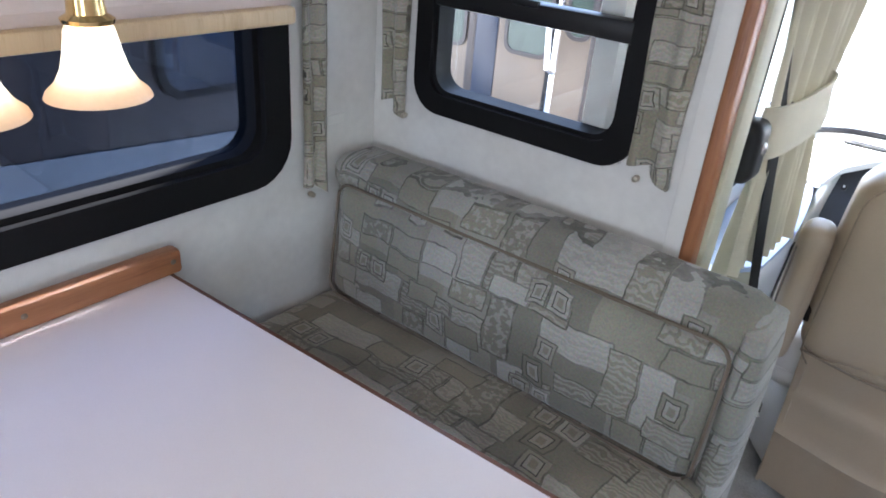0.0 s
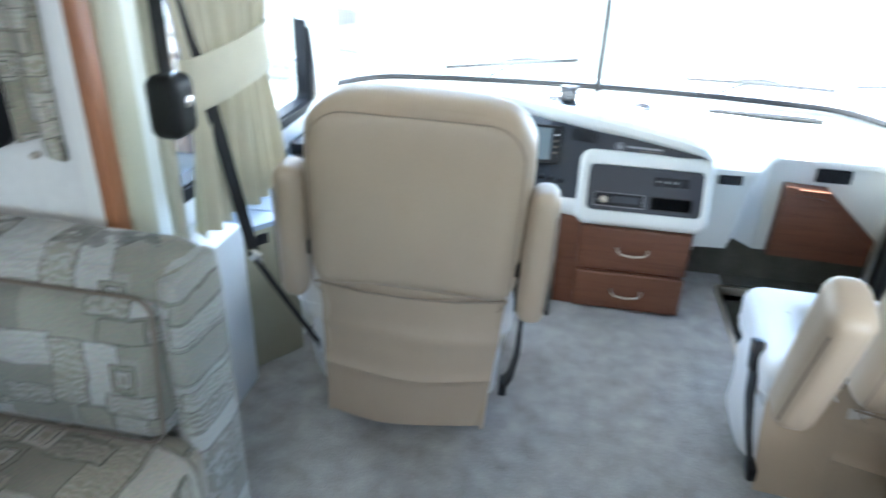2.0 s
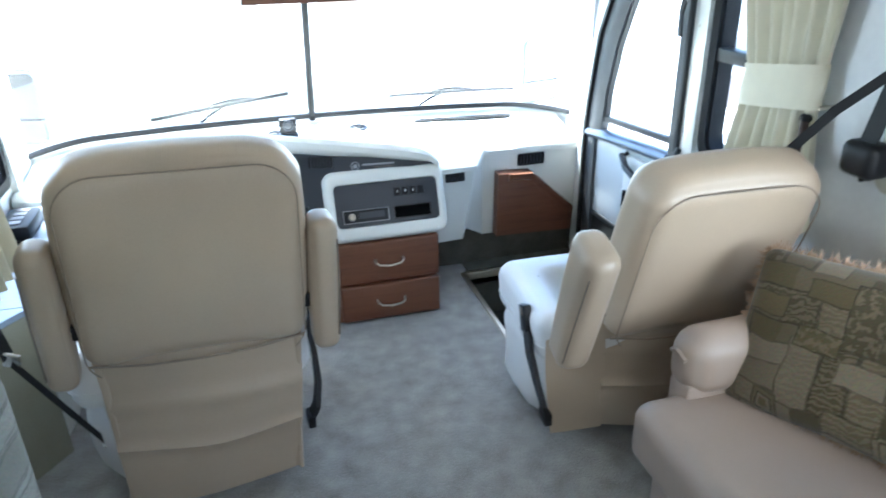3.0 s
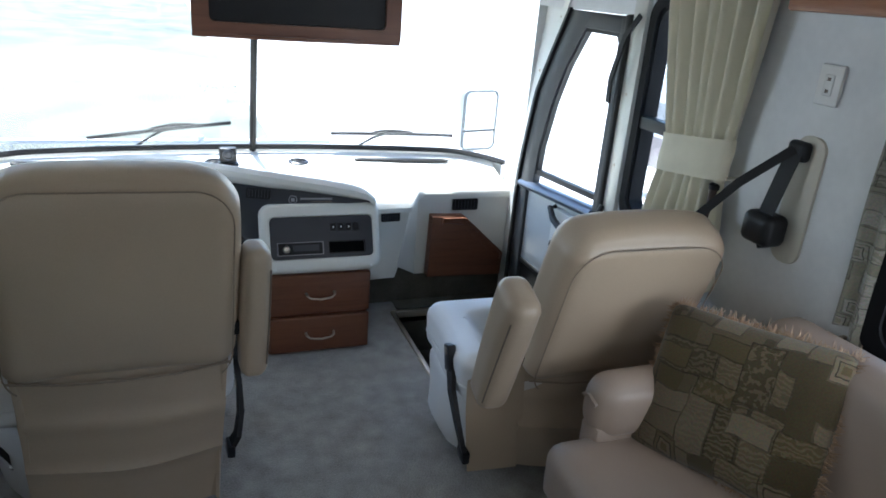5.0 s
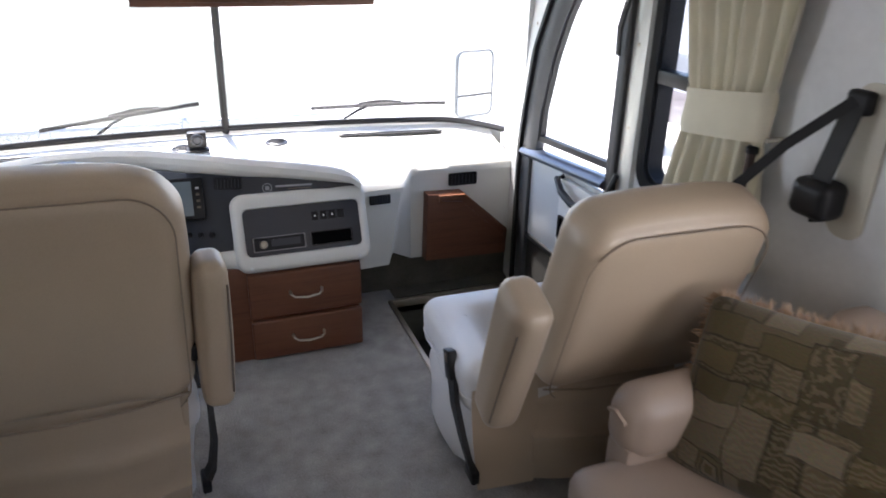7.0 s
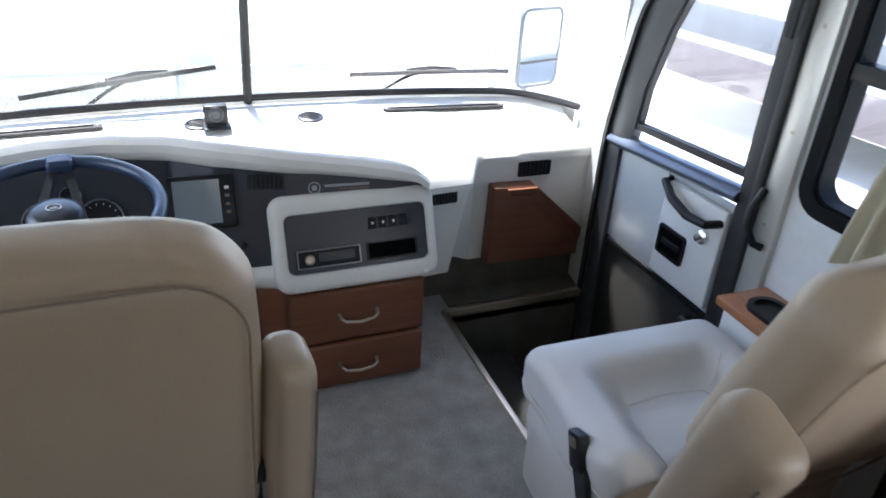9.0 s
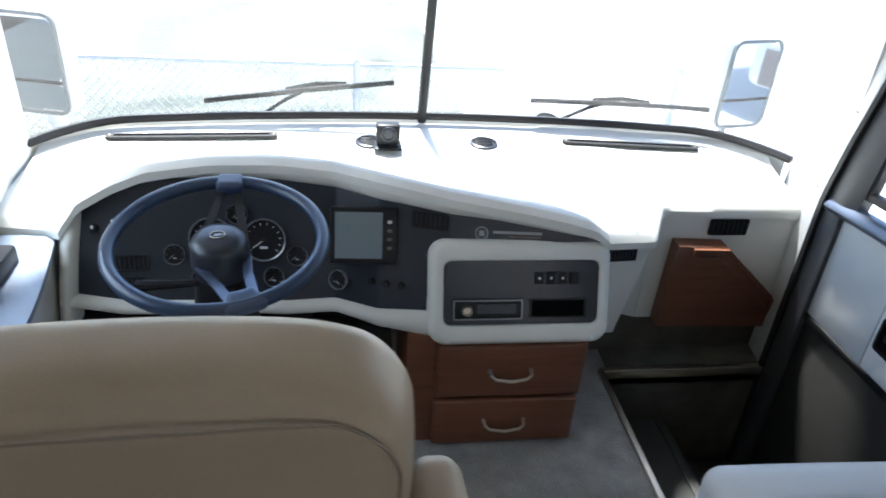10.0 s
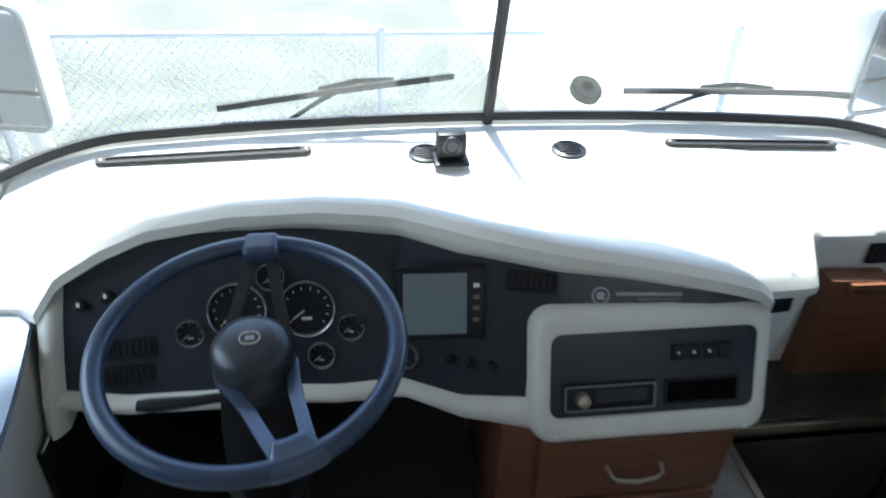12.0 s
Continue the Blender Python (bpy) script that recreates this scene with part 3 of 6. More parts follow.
# ---- dinette ----
def build_table():
    t = thing("dining_table", pose(0, 0, 0), "white laminate dinette table with wooden edging", "table")
    # chamfered corners towards the aisle
    out = [(-1.74, 0.30), (-0.835, 0.30), (-0.767, 0.368), (-0.767, 1.085), (-0.837, 1.157), (-1.74, 1.118)]
    part("tabletop", plate(bmesh.new(), out, 0.715, 0.745, bevel=0.002), LAMINATE, t, smooth=False)
    bm = bmesh.new()
    pts = [Vector((x, y, 0.729)) for x, y in out]
    strap(bm, [pts[0] + Vector((0, -0.004, 0)), pts[1] + Vector((0.002, -0.004, 0))], 0.03, 0.008, (0, 0, 1))
    strap(bm, [pts[1], pts[2]], 0.03, 0.010, (0, 0, 1))
    strap(bm, [pts[2] + Vector((0.004, 0, 0)), pts[3] + Vector((0.004, 0, 0))], 0.03, 0.008, (0, 0, 1))
    strap(bm, [pts[3], pts[4]], 0.03, 0.010, (0, 0, 1))
    strap(bm, [pts[4] + Vector((0, 0.004, 0)), pts[5] + Vector((0, 0.004, 0))], 0.03, 0.008, (0, 0, 1))
    part("edging", bm, OAK, t, "cherry-stained wooden edging", smooth=False)
    bm = cube(-1.742, -1.705, 0.22, 1.145, 0.7455, 0.797, 0.009)
    rail = part("rail", bm, OAK_Y, t, "cherry-stained rail along the wall side")
    for y in (0.40, 0.85, 1.125):
        part("screw", lathe(bmesh.new(), [(0, 0.002), (0.005, 0.001), (0.006, 0)], 8), PIPING, rail, m=axes((-1.705, y, 0.775), (0, 1, 0), (0, 0, 1)))
    bm = bmesh.new()
    lathe(bm, [(0.14, 0), (0.14, 0.012), (0.045, 0.03), (0.04, 0.70), (0.09, 0.714)], 20, pose(-1.1, 0.7, 0))
    part("pedestal", bm, ALU, t)


def build_bench():
    t = thing("dinette_bench", pose(0, 0, 0), "dinette bench in grey and olive tapestry cloth", "bench")
    x0, x1 = -1.757, -0.745
    bm = cube(x0, x1 + 0.02, 1.10, 1.70, 0.0, 0.375, 0.02)
    part("base", bm, FAB_BACK, t)

    def seat_shape(p):
        q = p.copy()
        q.z += -0.012 * (abs(p.x) / 0.5) ** 3
        return q
    part("seat_cushion", puff(x1 - x0 + 0.03, 0.52, 0.16, 0.045, (0, 0, 0.022), 14, seat_shape), FAB_SEAT, t, m=pose((x0 + x1) / 2 + 0.01, 1.345, 0.450))
    # back: a wide frame with a rolled top, and a loose-looking inset cushion in front of it
    part("back_frame", puff(x1 - x0 + 0.02, 0.13, 0.84, 0.04, (0, 0.005, 0), 12), FAB_BACK, t, m=pose((x0 + x1) / 2, 1.665, 0.435))
    part("top_roll", puff(x1 - x0 + 0.02, 0.145, 0.10, 0.045, (0, 0.012, 0.008), 14), FAB_BACK, t, m=pose((x0 + x1) / 2, 1.656, 0.830))

    def lean(p):
        q = p.copy()
        q.y += 0.035 * (p.z / 0.29)
        q.y += 0.006 * math.sin(p.x * 23) * (0.5 - abs(p.z) / 0.4)
        return q
    part("back_cushion", puff(0.95, 0.09, 0.29, 0.035, (0, 0.018, 0.004), 16, lean), FAB_BACK, t, m=pose((x0 + x1) / 2 + 0.010, 1.597, 0.678))
    bm = bmesh.new()
    xx = (x0 + x1) / 2 + 0.010
    pts = [(xx + a, 1.556 + 0.035 * b / 0.29, 0.678 + b) for a, b in rrect(0.945, 0.285, 0.035, 4)]
    tube(bm, pts, 0.004, 5, closed=True)
    part("piping", bm, PIPING, t)
    # arm-like wing at the aisle end
    part("wing", puff(0.05, 0.16, 0.845, 0.022, (0.004, 0, 0), 8), FAB_BACK, t, m=pose(x1 + 0.0, 1.655, 0.4325))
    bm = tube(bmesh.new(), [(x1 + 0.03, 1.28, 0.02), (x1 + 0.055, 1.40, 0.02), (x1 + 0.03, 1.52, 0.02)], 0.008, 6)
    part("foot_rail", bm, BLACK, t)


def build_pendants():
    for i, (x, y) in enumerate(((-1.50, 0.936), (-1.495, 0.777))):
        t = thing("pendant_lamp", pose(x, y, 1.183), "lit pendant lamp with a frosted bell shade and brass cap", "lamp", "pendant lamps over the table")
        prof = [(0.067, 0.0), (0.064, 0.007), (0.052, 0.018), (0.042, 0.036), (0.036, 0.058), (0.031, 0.085), (0.028, 0.092), (0.026, 0.090), (0.033, 0.058), (0.039, 0.036), (0.049, 0.018), (0.062, 0.006)]
        bm = lathe(bmesh.new(), prof + prof[:1], 32)
        part("shade", bm, SHADE, t)
        bm = lathe(bmesh.new(), [(0.031, 0.094), (0.033, 0.10), (0.024, 0.106), (0.022, 0.125), (0.015, 0.13), (0.009, 0.135), (0.009, 0.16)], 20)
        part("cap", bm, BRASS, t)
        bm = tube(bmesh.new(), [(0, 0, 0.155), (0, 0, ZC - 1.183)], 0.005, 8)
        part("stem", bm, BRASS, t)
        bm = bmesh.new()
        bmesh.ops.create_uvsphere(bm, u_segments=12, v_segments=8, radius=0.02)
        part("bulb", bm, BULB, t, m=pose(0, 0, 0.055))
        d = bpy.data.lights.new("pendant_bulb", "POINT")
        d.energy, d.shadow_soft_size, d.color = 0.36, 0.022, (1.0, 0.80, 0.62)
        new("pendant_bulb", d).matrix_world = pose(x, y, 1.183 + 0.022)


def swag(name, m, w, h, label, knob=-0.01):
    """A stiff pleated side panel of window cloth, pointed at its foot."""
    t = thing(name, m, label, "curtain", "cloth side panels")

    def f(u, v):
        x = w * (u - 0.5) * (1 - 0.06 * math.sin(v * 9))
        foot = -0.05 * u if u > 0.5 else -0.05 * (1 - u) * 0.4
        return Vector((x, h * (v - 1) + foot * (1 - v), 0.022 + 0.008 * math.sin(u * 10 + v * 2)))
    part("cloth", sheet(bmesh.new(), f, 14, 12, (0, 0, -0.012)), FAB_VALF, t)
    part("tie_knob", lathe(bmesh.new(), [(0.0, 0.02), (0.006, 0.018), (0.007, 0.006), (0.004, 0.0)], 10), BRUSHED, t, m=pose(knob, -h - 0.045, 0))
    return t


SHADE = glow_mat("lit_frosted_glass", (1.0, 0.68, 0.42), 0.2, (0.62, 0.52, 0.40))


def grade_shade():
    """The frosted glass glows white round the bulb and amber towards its rim."""
    t = SHADE.node_tree
    tc, sep, ramp = t.nodes.new("ShaderNodeTexCoord"), t.nodes.new("ShaderNodeSeparateXYZ"), t.nodes.new("ShaderNodeValToRGB")
    div = t.nodes.new("ShaderNodeMath")
    div.operation, div.inputs[1].default_value = "DIVIDE", 0.092
    t.links.new(tc.outputs["Object"], sep.inputs[0]), t.links.new(sep.outputs["Z"], div.inputs[0]), t.links.new(div.outputs[0], ramp.inputs[0])
    for i, (p, c) in enumerate(((0.0, (0.20, 0.085, 0.03)), (0.16, (0.42, 0.24, 0.10)), (0.38, (0.95, 0.78, 0.52)), (0.75, (0.95, 0.80, 0.58)), (1.0, (0.55, 0.40, 0.24)))):
        e = ramp.color_ramp.elements[i] if i < 2 else ramp.color_ramp.elements.new(p)
        e.position, e.color = p, (*c, 1)
    t.links.new(ramp.outputs[0], t.nodes["Principled BSDF"].inputs["Emission Color"])


grade_shade()
BULB = glow_mat("bulb", (1.0, 0.82, 0.62), 1.0)
FAB_VALF = fabric_mat("tapestry_side_panel", 0, [(r * 1.05, g * 1.0, b * 0.88) for r, g, b in TONES], 0.8)
build_table()
build_bench()
build_pendants()
swag("pleated_curtain", axes((-1.035, YS, 1.545), (1, 0, 0), (0, 0, 1)), 0.085, 0.505, "taupe tapestry cloth panel beside the end window", -0.022)
swag("pleated_curtain", axes((-1.688, YS, 1.53), (1, 0, 0), (0, 0, 1)), 0.064, 0.515, "taupe tapestry cloth panel beside the end window", 0.033)
swag("pleated_curtain", axes((XS, 1.53, 1.475), (0, 1, 0), (0, 0, 1)), 0.07, 0.64, "taupe tapestry cloth panel beside the wide window")
swag("pleated_curtain", axes((XR, 1.60, 1.36), (0, -1, 0), (0, 0, 1)), 0.08, 0.56, "taupe tapestry cloth panel beside the sofa window")


def build_shade(name, m, w, h, drop, label):
    """A pleated window shade, let down by drop, with a pale wooden bottom rail."""
    t = thing(name, m, label, "window shade", "pleated shades")
    n = max(6, int(h / 0.022))

    def f(u, v):
        return Vector((w * (u - 0.5), -h * v, 0.035 + (0.009 if int(round(v * n)) % 2 else 0.0)))
    part("pleats", sheet(bmesh.new(), f, 1, n, (0, 0, -0.002)), PLEAT, t, smooth=False)
    part("bottom_rail", cube(-w / 2, w / 2, -h - 0.035, -h, 0.02, 0.055, 0.008), PALEWOOD, t)
    return t


PLEAT = mat("pleated_paper", (0.66, 0.58, 0.55), 0.85, var=0.04)
build_shade("window_shade", axes((XS, 0.40, 1.545), (0, 1, 0), (0, 0, 1)), 2.10, 0.315, 0, "pink-beige pleated shade with a pale wooden rail")
build_shade("window_shade", axes((XR, 0.88, 1.44), (0, -1, 0), (0, 0, 1)), 1.30, 0.30, 0, "beige pleated shade with a pale rail")
bm = cube(0, 0.055, 0, 0.003, 0, 0.022, 0.001)
lab = tagged(part("notice_plate", bm, PLASTIC_W, m=axes((XS + 0.001, 1.575, 0.968), (0, 1, 0), (0, 0, 1)) @ pose(0, 0, 0, 90)), "small white printed notice on the wall", "notice")
for k in range(3):
    part("text_line", cube(0.006, 0.048 - 0.008 * k, -0.0012, 0, 0.004 + 0.006 * k, 0.006 + 0.006 * k, 0), PIPING, lab, smooth=False)


# ---- cab seats ----
def smooth_step(a, b, x):
    k = max(0.0, min(1.0, (x - a) / (b - a)))
    return k * k * (3 - 2 * k)


def build_seat(name, m, label, back, cushion, rear, arms, buckle):
    """A captain's chair facing +y of its pose, origin on the floor under its middle.
    back: place, recline and height; cushion: x, width, lift; rear: panel width, narrowing, corner drop, skirt shift; arms: spreads, y, z, tilt."""
    t = thing(name, m, label, "seat", "captain's chairs")
    cx, w, up, ln = cushion
    cy = 0.37 - ln / 2
    part("pedestal", cube(cx - 0.15, cx + 0.15, cy - 0.12, cy + 0.14, 0.0, 0.30, 0.02), BLACK, t)

    def tub(p):
        q = p.copy()
        if p.z > 0:
            inside = (1 - smooth_step(w / 2 - 0.15, w / 2 - 0.075, abs(p.x))) * (1 - smooth_step(ln / 2 - 0.21, ln / 2 - 0.12, p.y)) * smooth_step(0.0, 0.05, p.z)
            q.z -= 0.055 * inside
            q.z += 0.010 * smooth_step(ln / 2 - 0.22, ln / 2 - 0.07, p.y) - 0.012 * smooth_step(ln / 2 - 0.06, ln / 2, p.y)
        q.x += 0.006 * math.sin(p.y * 19 + p.z * 11)
        return q
    part("seat_cushion", puff(w, ln, 0.17, 0.05, (0.004, 0.012, 0.006), 28, tub), VINYL_LIT, t, m=pose(cx, cy, 0.360 + up))
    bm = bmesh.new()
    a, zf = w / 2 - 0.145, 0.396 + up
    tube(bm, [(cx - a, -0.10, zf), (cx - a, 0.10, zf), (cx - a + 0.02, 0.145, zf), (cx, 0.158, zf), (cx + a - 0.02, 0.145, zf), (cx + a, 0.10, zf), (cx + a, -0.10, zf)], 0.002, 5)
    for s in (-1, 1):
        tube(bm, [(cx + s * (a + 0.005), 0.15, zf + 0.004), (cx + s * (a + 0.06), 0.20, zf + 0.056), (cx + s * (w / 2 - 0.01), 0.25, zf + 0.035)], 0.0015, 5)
    part("insert_seam", bm, VINYL_LIT, t)
    part("cushion_seam", tube(bmesh.new(), [(cx + x, y + cy, 0.345 + up) for x, y in rrect(w + 0.006, ln + 0.010, 0.055, 6)], 0.0022, 5, closed=True), VINYL_LIT, t)
    part("front_skirt", puff(w - 0.015, ln - 0.01, 0.30 + up, 0.07, (0.012, 0.014, 0), 14, lambda p: Vector((p.x * (1 - 0.16 * (0.165 - p.z)) * (1 - 0.22 * smooth_step(-0.06, 0.06, -p.y - ln / 2 + 0.10)) + 0.006 * math.sin(p.z * 21 + p.y * 9), p.y * (1 - 0.25 * (0.165 - p.z)), p.z))), VINYL_LIT, t, m=pose(cx, cy, 0.165 + up / 2))
    # backrest: a deep padded shell with a flat rear panel, a seam line and a cloth skirt to the floor
    B, bh = pose(*back[:4]), back[4]
    pw, narrow, drop, shift, bw = rear

    def back_shape(p):
        q = p.copy()
        k = p.z / bh + 0.5
        q.x *= (0.965 + 0.05 * math.sin(math.pi * min(1, k * 0.9))) * (1 - narrow * smooth_step(-0.05, 0.06, -p.y))
        corner = max(0.0, abs(p.x) - 0.13) / 0.15
        if p.z > 0:
            q.z -= drop * corner ** 2.4 * (2 * p.z / bh) ** 2
        q.y -= 0.02 * (q.x / 0.27) ** 2
        q.y += 0.003 * math.sin(q.x * 14 + 1) * math.sin(p.z * 11)
        return q
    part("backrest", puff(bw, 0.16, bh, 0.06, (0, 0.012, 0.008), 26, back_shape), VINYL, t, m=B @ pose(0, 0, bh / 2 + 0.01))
    bm = bmesh.new()
    loop = []
    for a, b in rrect(pw, bh - 0.005, 0.055 + drop * 0.9, 8):
        if b > 0.02 - bh / 2:
            loop.append((a, -0.086 - 0.018 * (a / 0.27) ** 2 + 0.003, b + bh / 2 - 0.018))
    loop = sorted(loop, key=lambda q: math.atan2(q[0], q[2] - 0.2))
    tube(bm, loop, 0.0022, 6)
    part("piping", bm, SEAM, t, m=B)
    # rear skirt
    def skirt(u, v):
        x = (pw - 0.01 - 0.05 * v) * (u - 0.5)
        z = back[2] + 0.04 - (back[2] - 0.005 + 0.02 * math.sin(u * 3.1)) * v
        y = -0.215 + shift + 0.02 * v + 0.012 * math.sin(v * 6 + u * 2) + 0.02 * (2 * u - 1) ** 2
        fold = 0.010 * math.exp(-((v - 0.33) / 0.05) ** 2) + 0.010 * math.exp(-((v - 0.60) / 0.03) ** 2) + 0.004 * math.sin(u * 9 + v * 5)
        return Vector((x, y - fold, z))
    part("rear_skirt", sheet(bmesh.new(), skirt, 16, 30, (0, 0.012, 0)), VINYL, t, m=pose(back[0], 0.0, 0))
    h = pw / 2
    bm = tube(bmesh.new(), [(-h, -0.075, 0.03), (-h / 2, -0.092, 0.022), (0.0, -0.096, 0.020), (h / 2, -0.092, 0.022), (h, -0.075, 0.03)], 0.0032, 6)
    part("seam", bm, SEAM, t, m=B)
    for s in (-1, 1):
        part("side_skirt", sheet(bmesh.new(), lambda u, v: Vector(((back[0] + s * (pw / 2 - 0.005)) * (1 - u) + ((cx + s * (w / 2 - 0.012)) if shift else (back[0] + s * (pw / 2 - 0.022))) * u - s * (0.022 * v + 0.008 * math.sin(u * 4 + v * 3)), (-0.195 + shift) * (1 - u) + (cy - ln / 2 - 0.006) * u + 0.010 * v, back[2] + 0.03 - back[2] * 0.97 * v - 0.05 * u * (1 - v))), 8, 10, (s * -0.008, 0, 0)), VINYL, t)
    # armrests: long padded paddles folded up beside the back
    spread, ay, az, tilt, lean, aw, al = arms
    for s in ((-1, 1) if lean == 0 else (-1,)):
        A = pose(back[0] + spread * s, ay, az, tilt, lean, 0)
        arm = part("armrest", puff(aw, aw * 1.4, al, aw * 0.41, (0.006, 0.004, 0), 16, lambda p: Vector((p.x, p.y * (1 + 0.32 * p.z / al), p.z))), VINYL, t, m=A)
        part("arm_piping", tube(bmesh.new(), [(s * aw * 0.44, -aw * 0.56, -al * 0.38), (s * aw * 0.46, -aw * 0.66, 0.0), (s * aw * 0.44, -aw * 0.73, al * 0.37)], 0.0025, 5), PIPING, arm)
        part("hinge", cube(-0.02, 0.02, -0.02, 0.02, -0.02, 0.02, 0.006), BLACK, arm, m=pose(-s * 0.045, 0, -0.04))
    # belt buckle stalk
    bx = buckle
    bm = strap(bmesh.new(), [(bx * 0.93, -0.07, 0.135), (bx * 0.98, -0.085, 0.18), (bx * 1.02, -0.06, 0.24), (bx * 1.03, 0.0, 0.31), (bx * 1.01, 0.035, 0.36)], 0.042, 0.014, (0, 1, 0.2))
    st = part("buckle_stalk", bm, WEB, t)
    b = part("buckle", cube(-0.013, 0.013, -0.024, 0.024, -0.042, 0.042, 0.006), BLACK, st, m=pose(bx * 1.01, 0.055, 0.395, -20))
    part("release_button", cube(-0.0155, -0.012, -0.012, 0.012, 0.01, 0.032, 0.002), PIPING, b)
    part("anchor", cube(-0.012, 0.012, -0.03, 0.03, -0.02, 0.02, 0.006), BLACK, st, m=pose(bx * 0.92, -0.07, 0.125))
    return t


# cushions and skirts: cream vinyl made paler and cooler for windscreen light
VINYL_LIT = mat("cream_vinyl_lit", (0.58, 0.56, 0.53), 0.42, var=0.05, scale=3, bump=0.18, bscale=260, bdist=0.001)
build_seat("driver_seat", pose(-0.510, 2.44, 0, 0, 2.0, 4), "cream vinyl captain's chair behind the steering wheel", (0, -0.13, 0.475, 4.0, 0.535), (-0.03, 0.60, 0.06, 0.54), (0.515, 0.03, 0.036, 0.0, 0.57), (0.318, -0.19, 0.635, 4.0, 0, 0.070, 0.385), 0.30)
build_seat("passenger_seat", pose(0.70, 2.24, 0, 0, 0, -2), "cream vinyl captain's chair beside the entry door, leaning back", (0.130, -0.06, 0.405, 18.5, 0.545), (0.0, 0.53, 0.0, 0.43), (0.455, 0.03, 0.045, 0.12, 0.50), (0.376, -0.25, 0.595, 18.0, 0.5, 0.090, 0.41), -0.272)


# ---- sofa ----
def build_sofa():
    t = thing("sofa", pose(0, 0, 0), "tan vinyl sofa along the window wall", "sofa")
    part("base", cube(0.60, 1.14, -0.25, 1.86, 0.0, 0.25, 0.03), VINYL_SOFA, t)
    for y0, y1 in ((0.86, 1.85), (-0.14, 0.84)):
        part("seat_cushion", puff(0.58, y1 - y0, 0.17, 0.05, (0.008, 0, 0.02), 16), VINYL_SOFA, t, m=pose(0.80, (y0 + y1) / 2, 0.325))
    for y0, y1 in ((0.86, 1.74), (-0.06, 0.84)):
        part("back_cushion", puff(0.12, y1 - y0, 0.42, 0.05, (0.015, 0, 0.01), 16, lambda p: Vector((p.x + 0.06 * (p.z / 0.42), p.y, p.z))), VINYL_SOFA, t, m=pose(1.045, (y0 + y1) / 2, 0.56))
    arm = part("arm", puff(0.46, 0.13, 0.17, 0.06, (0.006, 0.004, 0.004), 14), VINYL_SOFA, t, m=pose(0.86, 1.84, 0.49))
    part("arm_base", cube(0.63, 1.12, 1.79, 1.875, 0.02, 0.45, 0.02), VINYL_SOFA, t)
    part("gather", tube(bmesh.new(), [(-0.232, -0.03, 0.02), (-0.236, 0.0, 0.035), (-0.232, 0.03, 0.02)], 0.006, 5), VINYL_SOFA, arm)


def build_pillow():
    t = thing("pillow", axes((0.895, 1.645, 0.588), (0.352, -0.93, 0.108), (0.388, 0.25, 0.887)), "square tapestry cushion with a frayed fringe on the sofa", "pillow")

    def shape(p):
        k = (1 - (abs(p.x) / 0.22) ** 3) * (1 - (abs(p.y) / 0.19) ** 3)
        return Vector((p.x * (1 + 0.02 * (abs(p.y) / 0.19)), p.y * (1 + 0.03 * abs(p.x) / 0.22), p.z * (0.18 + 0.82 * max(0, k) ** 0.5)))
    part("cover", puff(0.44, 0.37, 0.13, 0.03, (0, 0, 0), 18, shape), FAB_PILLOW, t)
    rng = random.Random(4)
    bm = bmesh.new()
    for i in range(1100):
        k = rng.random() * 1.60
        if k < 0.44:
            p, d = Vector(((k - 0.22) * 1.0, 0.185, 0)), Vector((0, 1, 0))
        elif k < 0.88:
            p, d = Vector(((k - 0.66) * 1.0, -0.185, 0)), Vector((0, -1, 0))
        elif k < 1.24:
            p, d = Vector((0.222, (k - 1.06) * 1.06, 0)), Vector((1, 0, 0))
        else:
            p, d = Vector((-0.222, (k - 1.42) * 1.06, 0)), Vector((-1, 0, 0))
        p.z += rng.uniform(-0.012, 0.012)
        s = Vector((-d.y, d.x, 0)) * 0.0025
        d = d + Vector((rng.uniform(-0.6, 0.6), rng.uniform(-0.6, 0.6), rng.uniform(-0.7, 0.7)))
        e = p + d * rng.uniform(0.010, 0.024)
        a, b, c = bm.verts.new(p + s), bm.verts.new(p - s), bm.verts.new(e)
        f = bm.verts.new(p + Vector((0, 0, 0.003)))
        bm.faces.new((a, b, c)), bm.faces.new((a, f, c)), bm.faces.new((f, b, c))
    part("fringe", bm, FRINGE, t, "frayed tan fringe", smooth=False)


FRINGE = mat("fringe_yarn", (0.36, 0.25, 0.16), 0.9, var=0.25, scale=60)
build_sofa()
build_pillow()

# ---- dashboard ----
# front edge of the top: x, y, z
EDGE = [(-1.16, 3.34, 0.60), (-1.0, 3.32, 0.60), (-0.96, 3.275, 0.615), (-0.908, 3.287, 0.685), (-0.83, 3.31, 0.725), (-0.749, 3.325, 0.754), (-0.603, 3.341, 0.768), (-0.442, 3.345, 0.769), (-0.297, 3.334, 0.760),
        (-0.15, 3.255, 0.757), (0.0, 3.208, 0.741), (0.2, 3.179, 0.714), (0.30, 3.163, 0.697), (0.365, 3.155, 0.680), (0.405, 3.165, 0.645), (0.42, 3.25, 0.585), (0.44, 3.285, 0.573), (0.60, 3.295, 0.573), (0.64, 3.37, 0.573), (0.70, 3.487, 0.573), (1.16, 3.482, 0.566)]


def face_y(x, z):
    """The slanting instrument face."""
    return lerp(x, [(-0.98, 3.30), (-0.5, 3.33), (-0.29, 3.32), (-0.18, 3.25), (0.0, 3.20), (0.42, 3.165)]) + 0.4 * (z - 0.6)


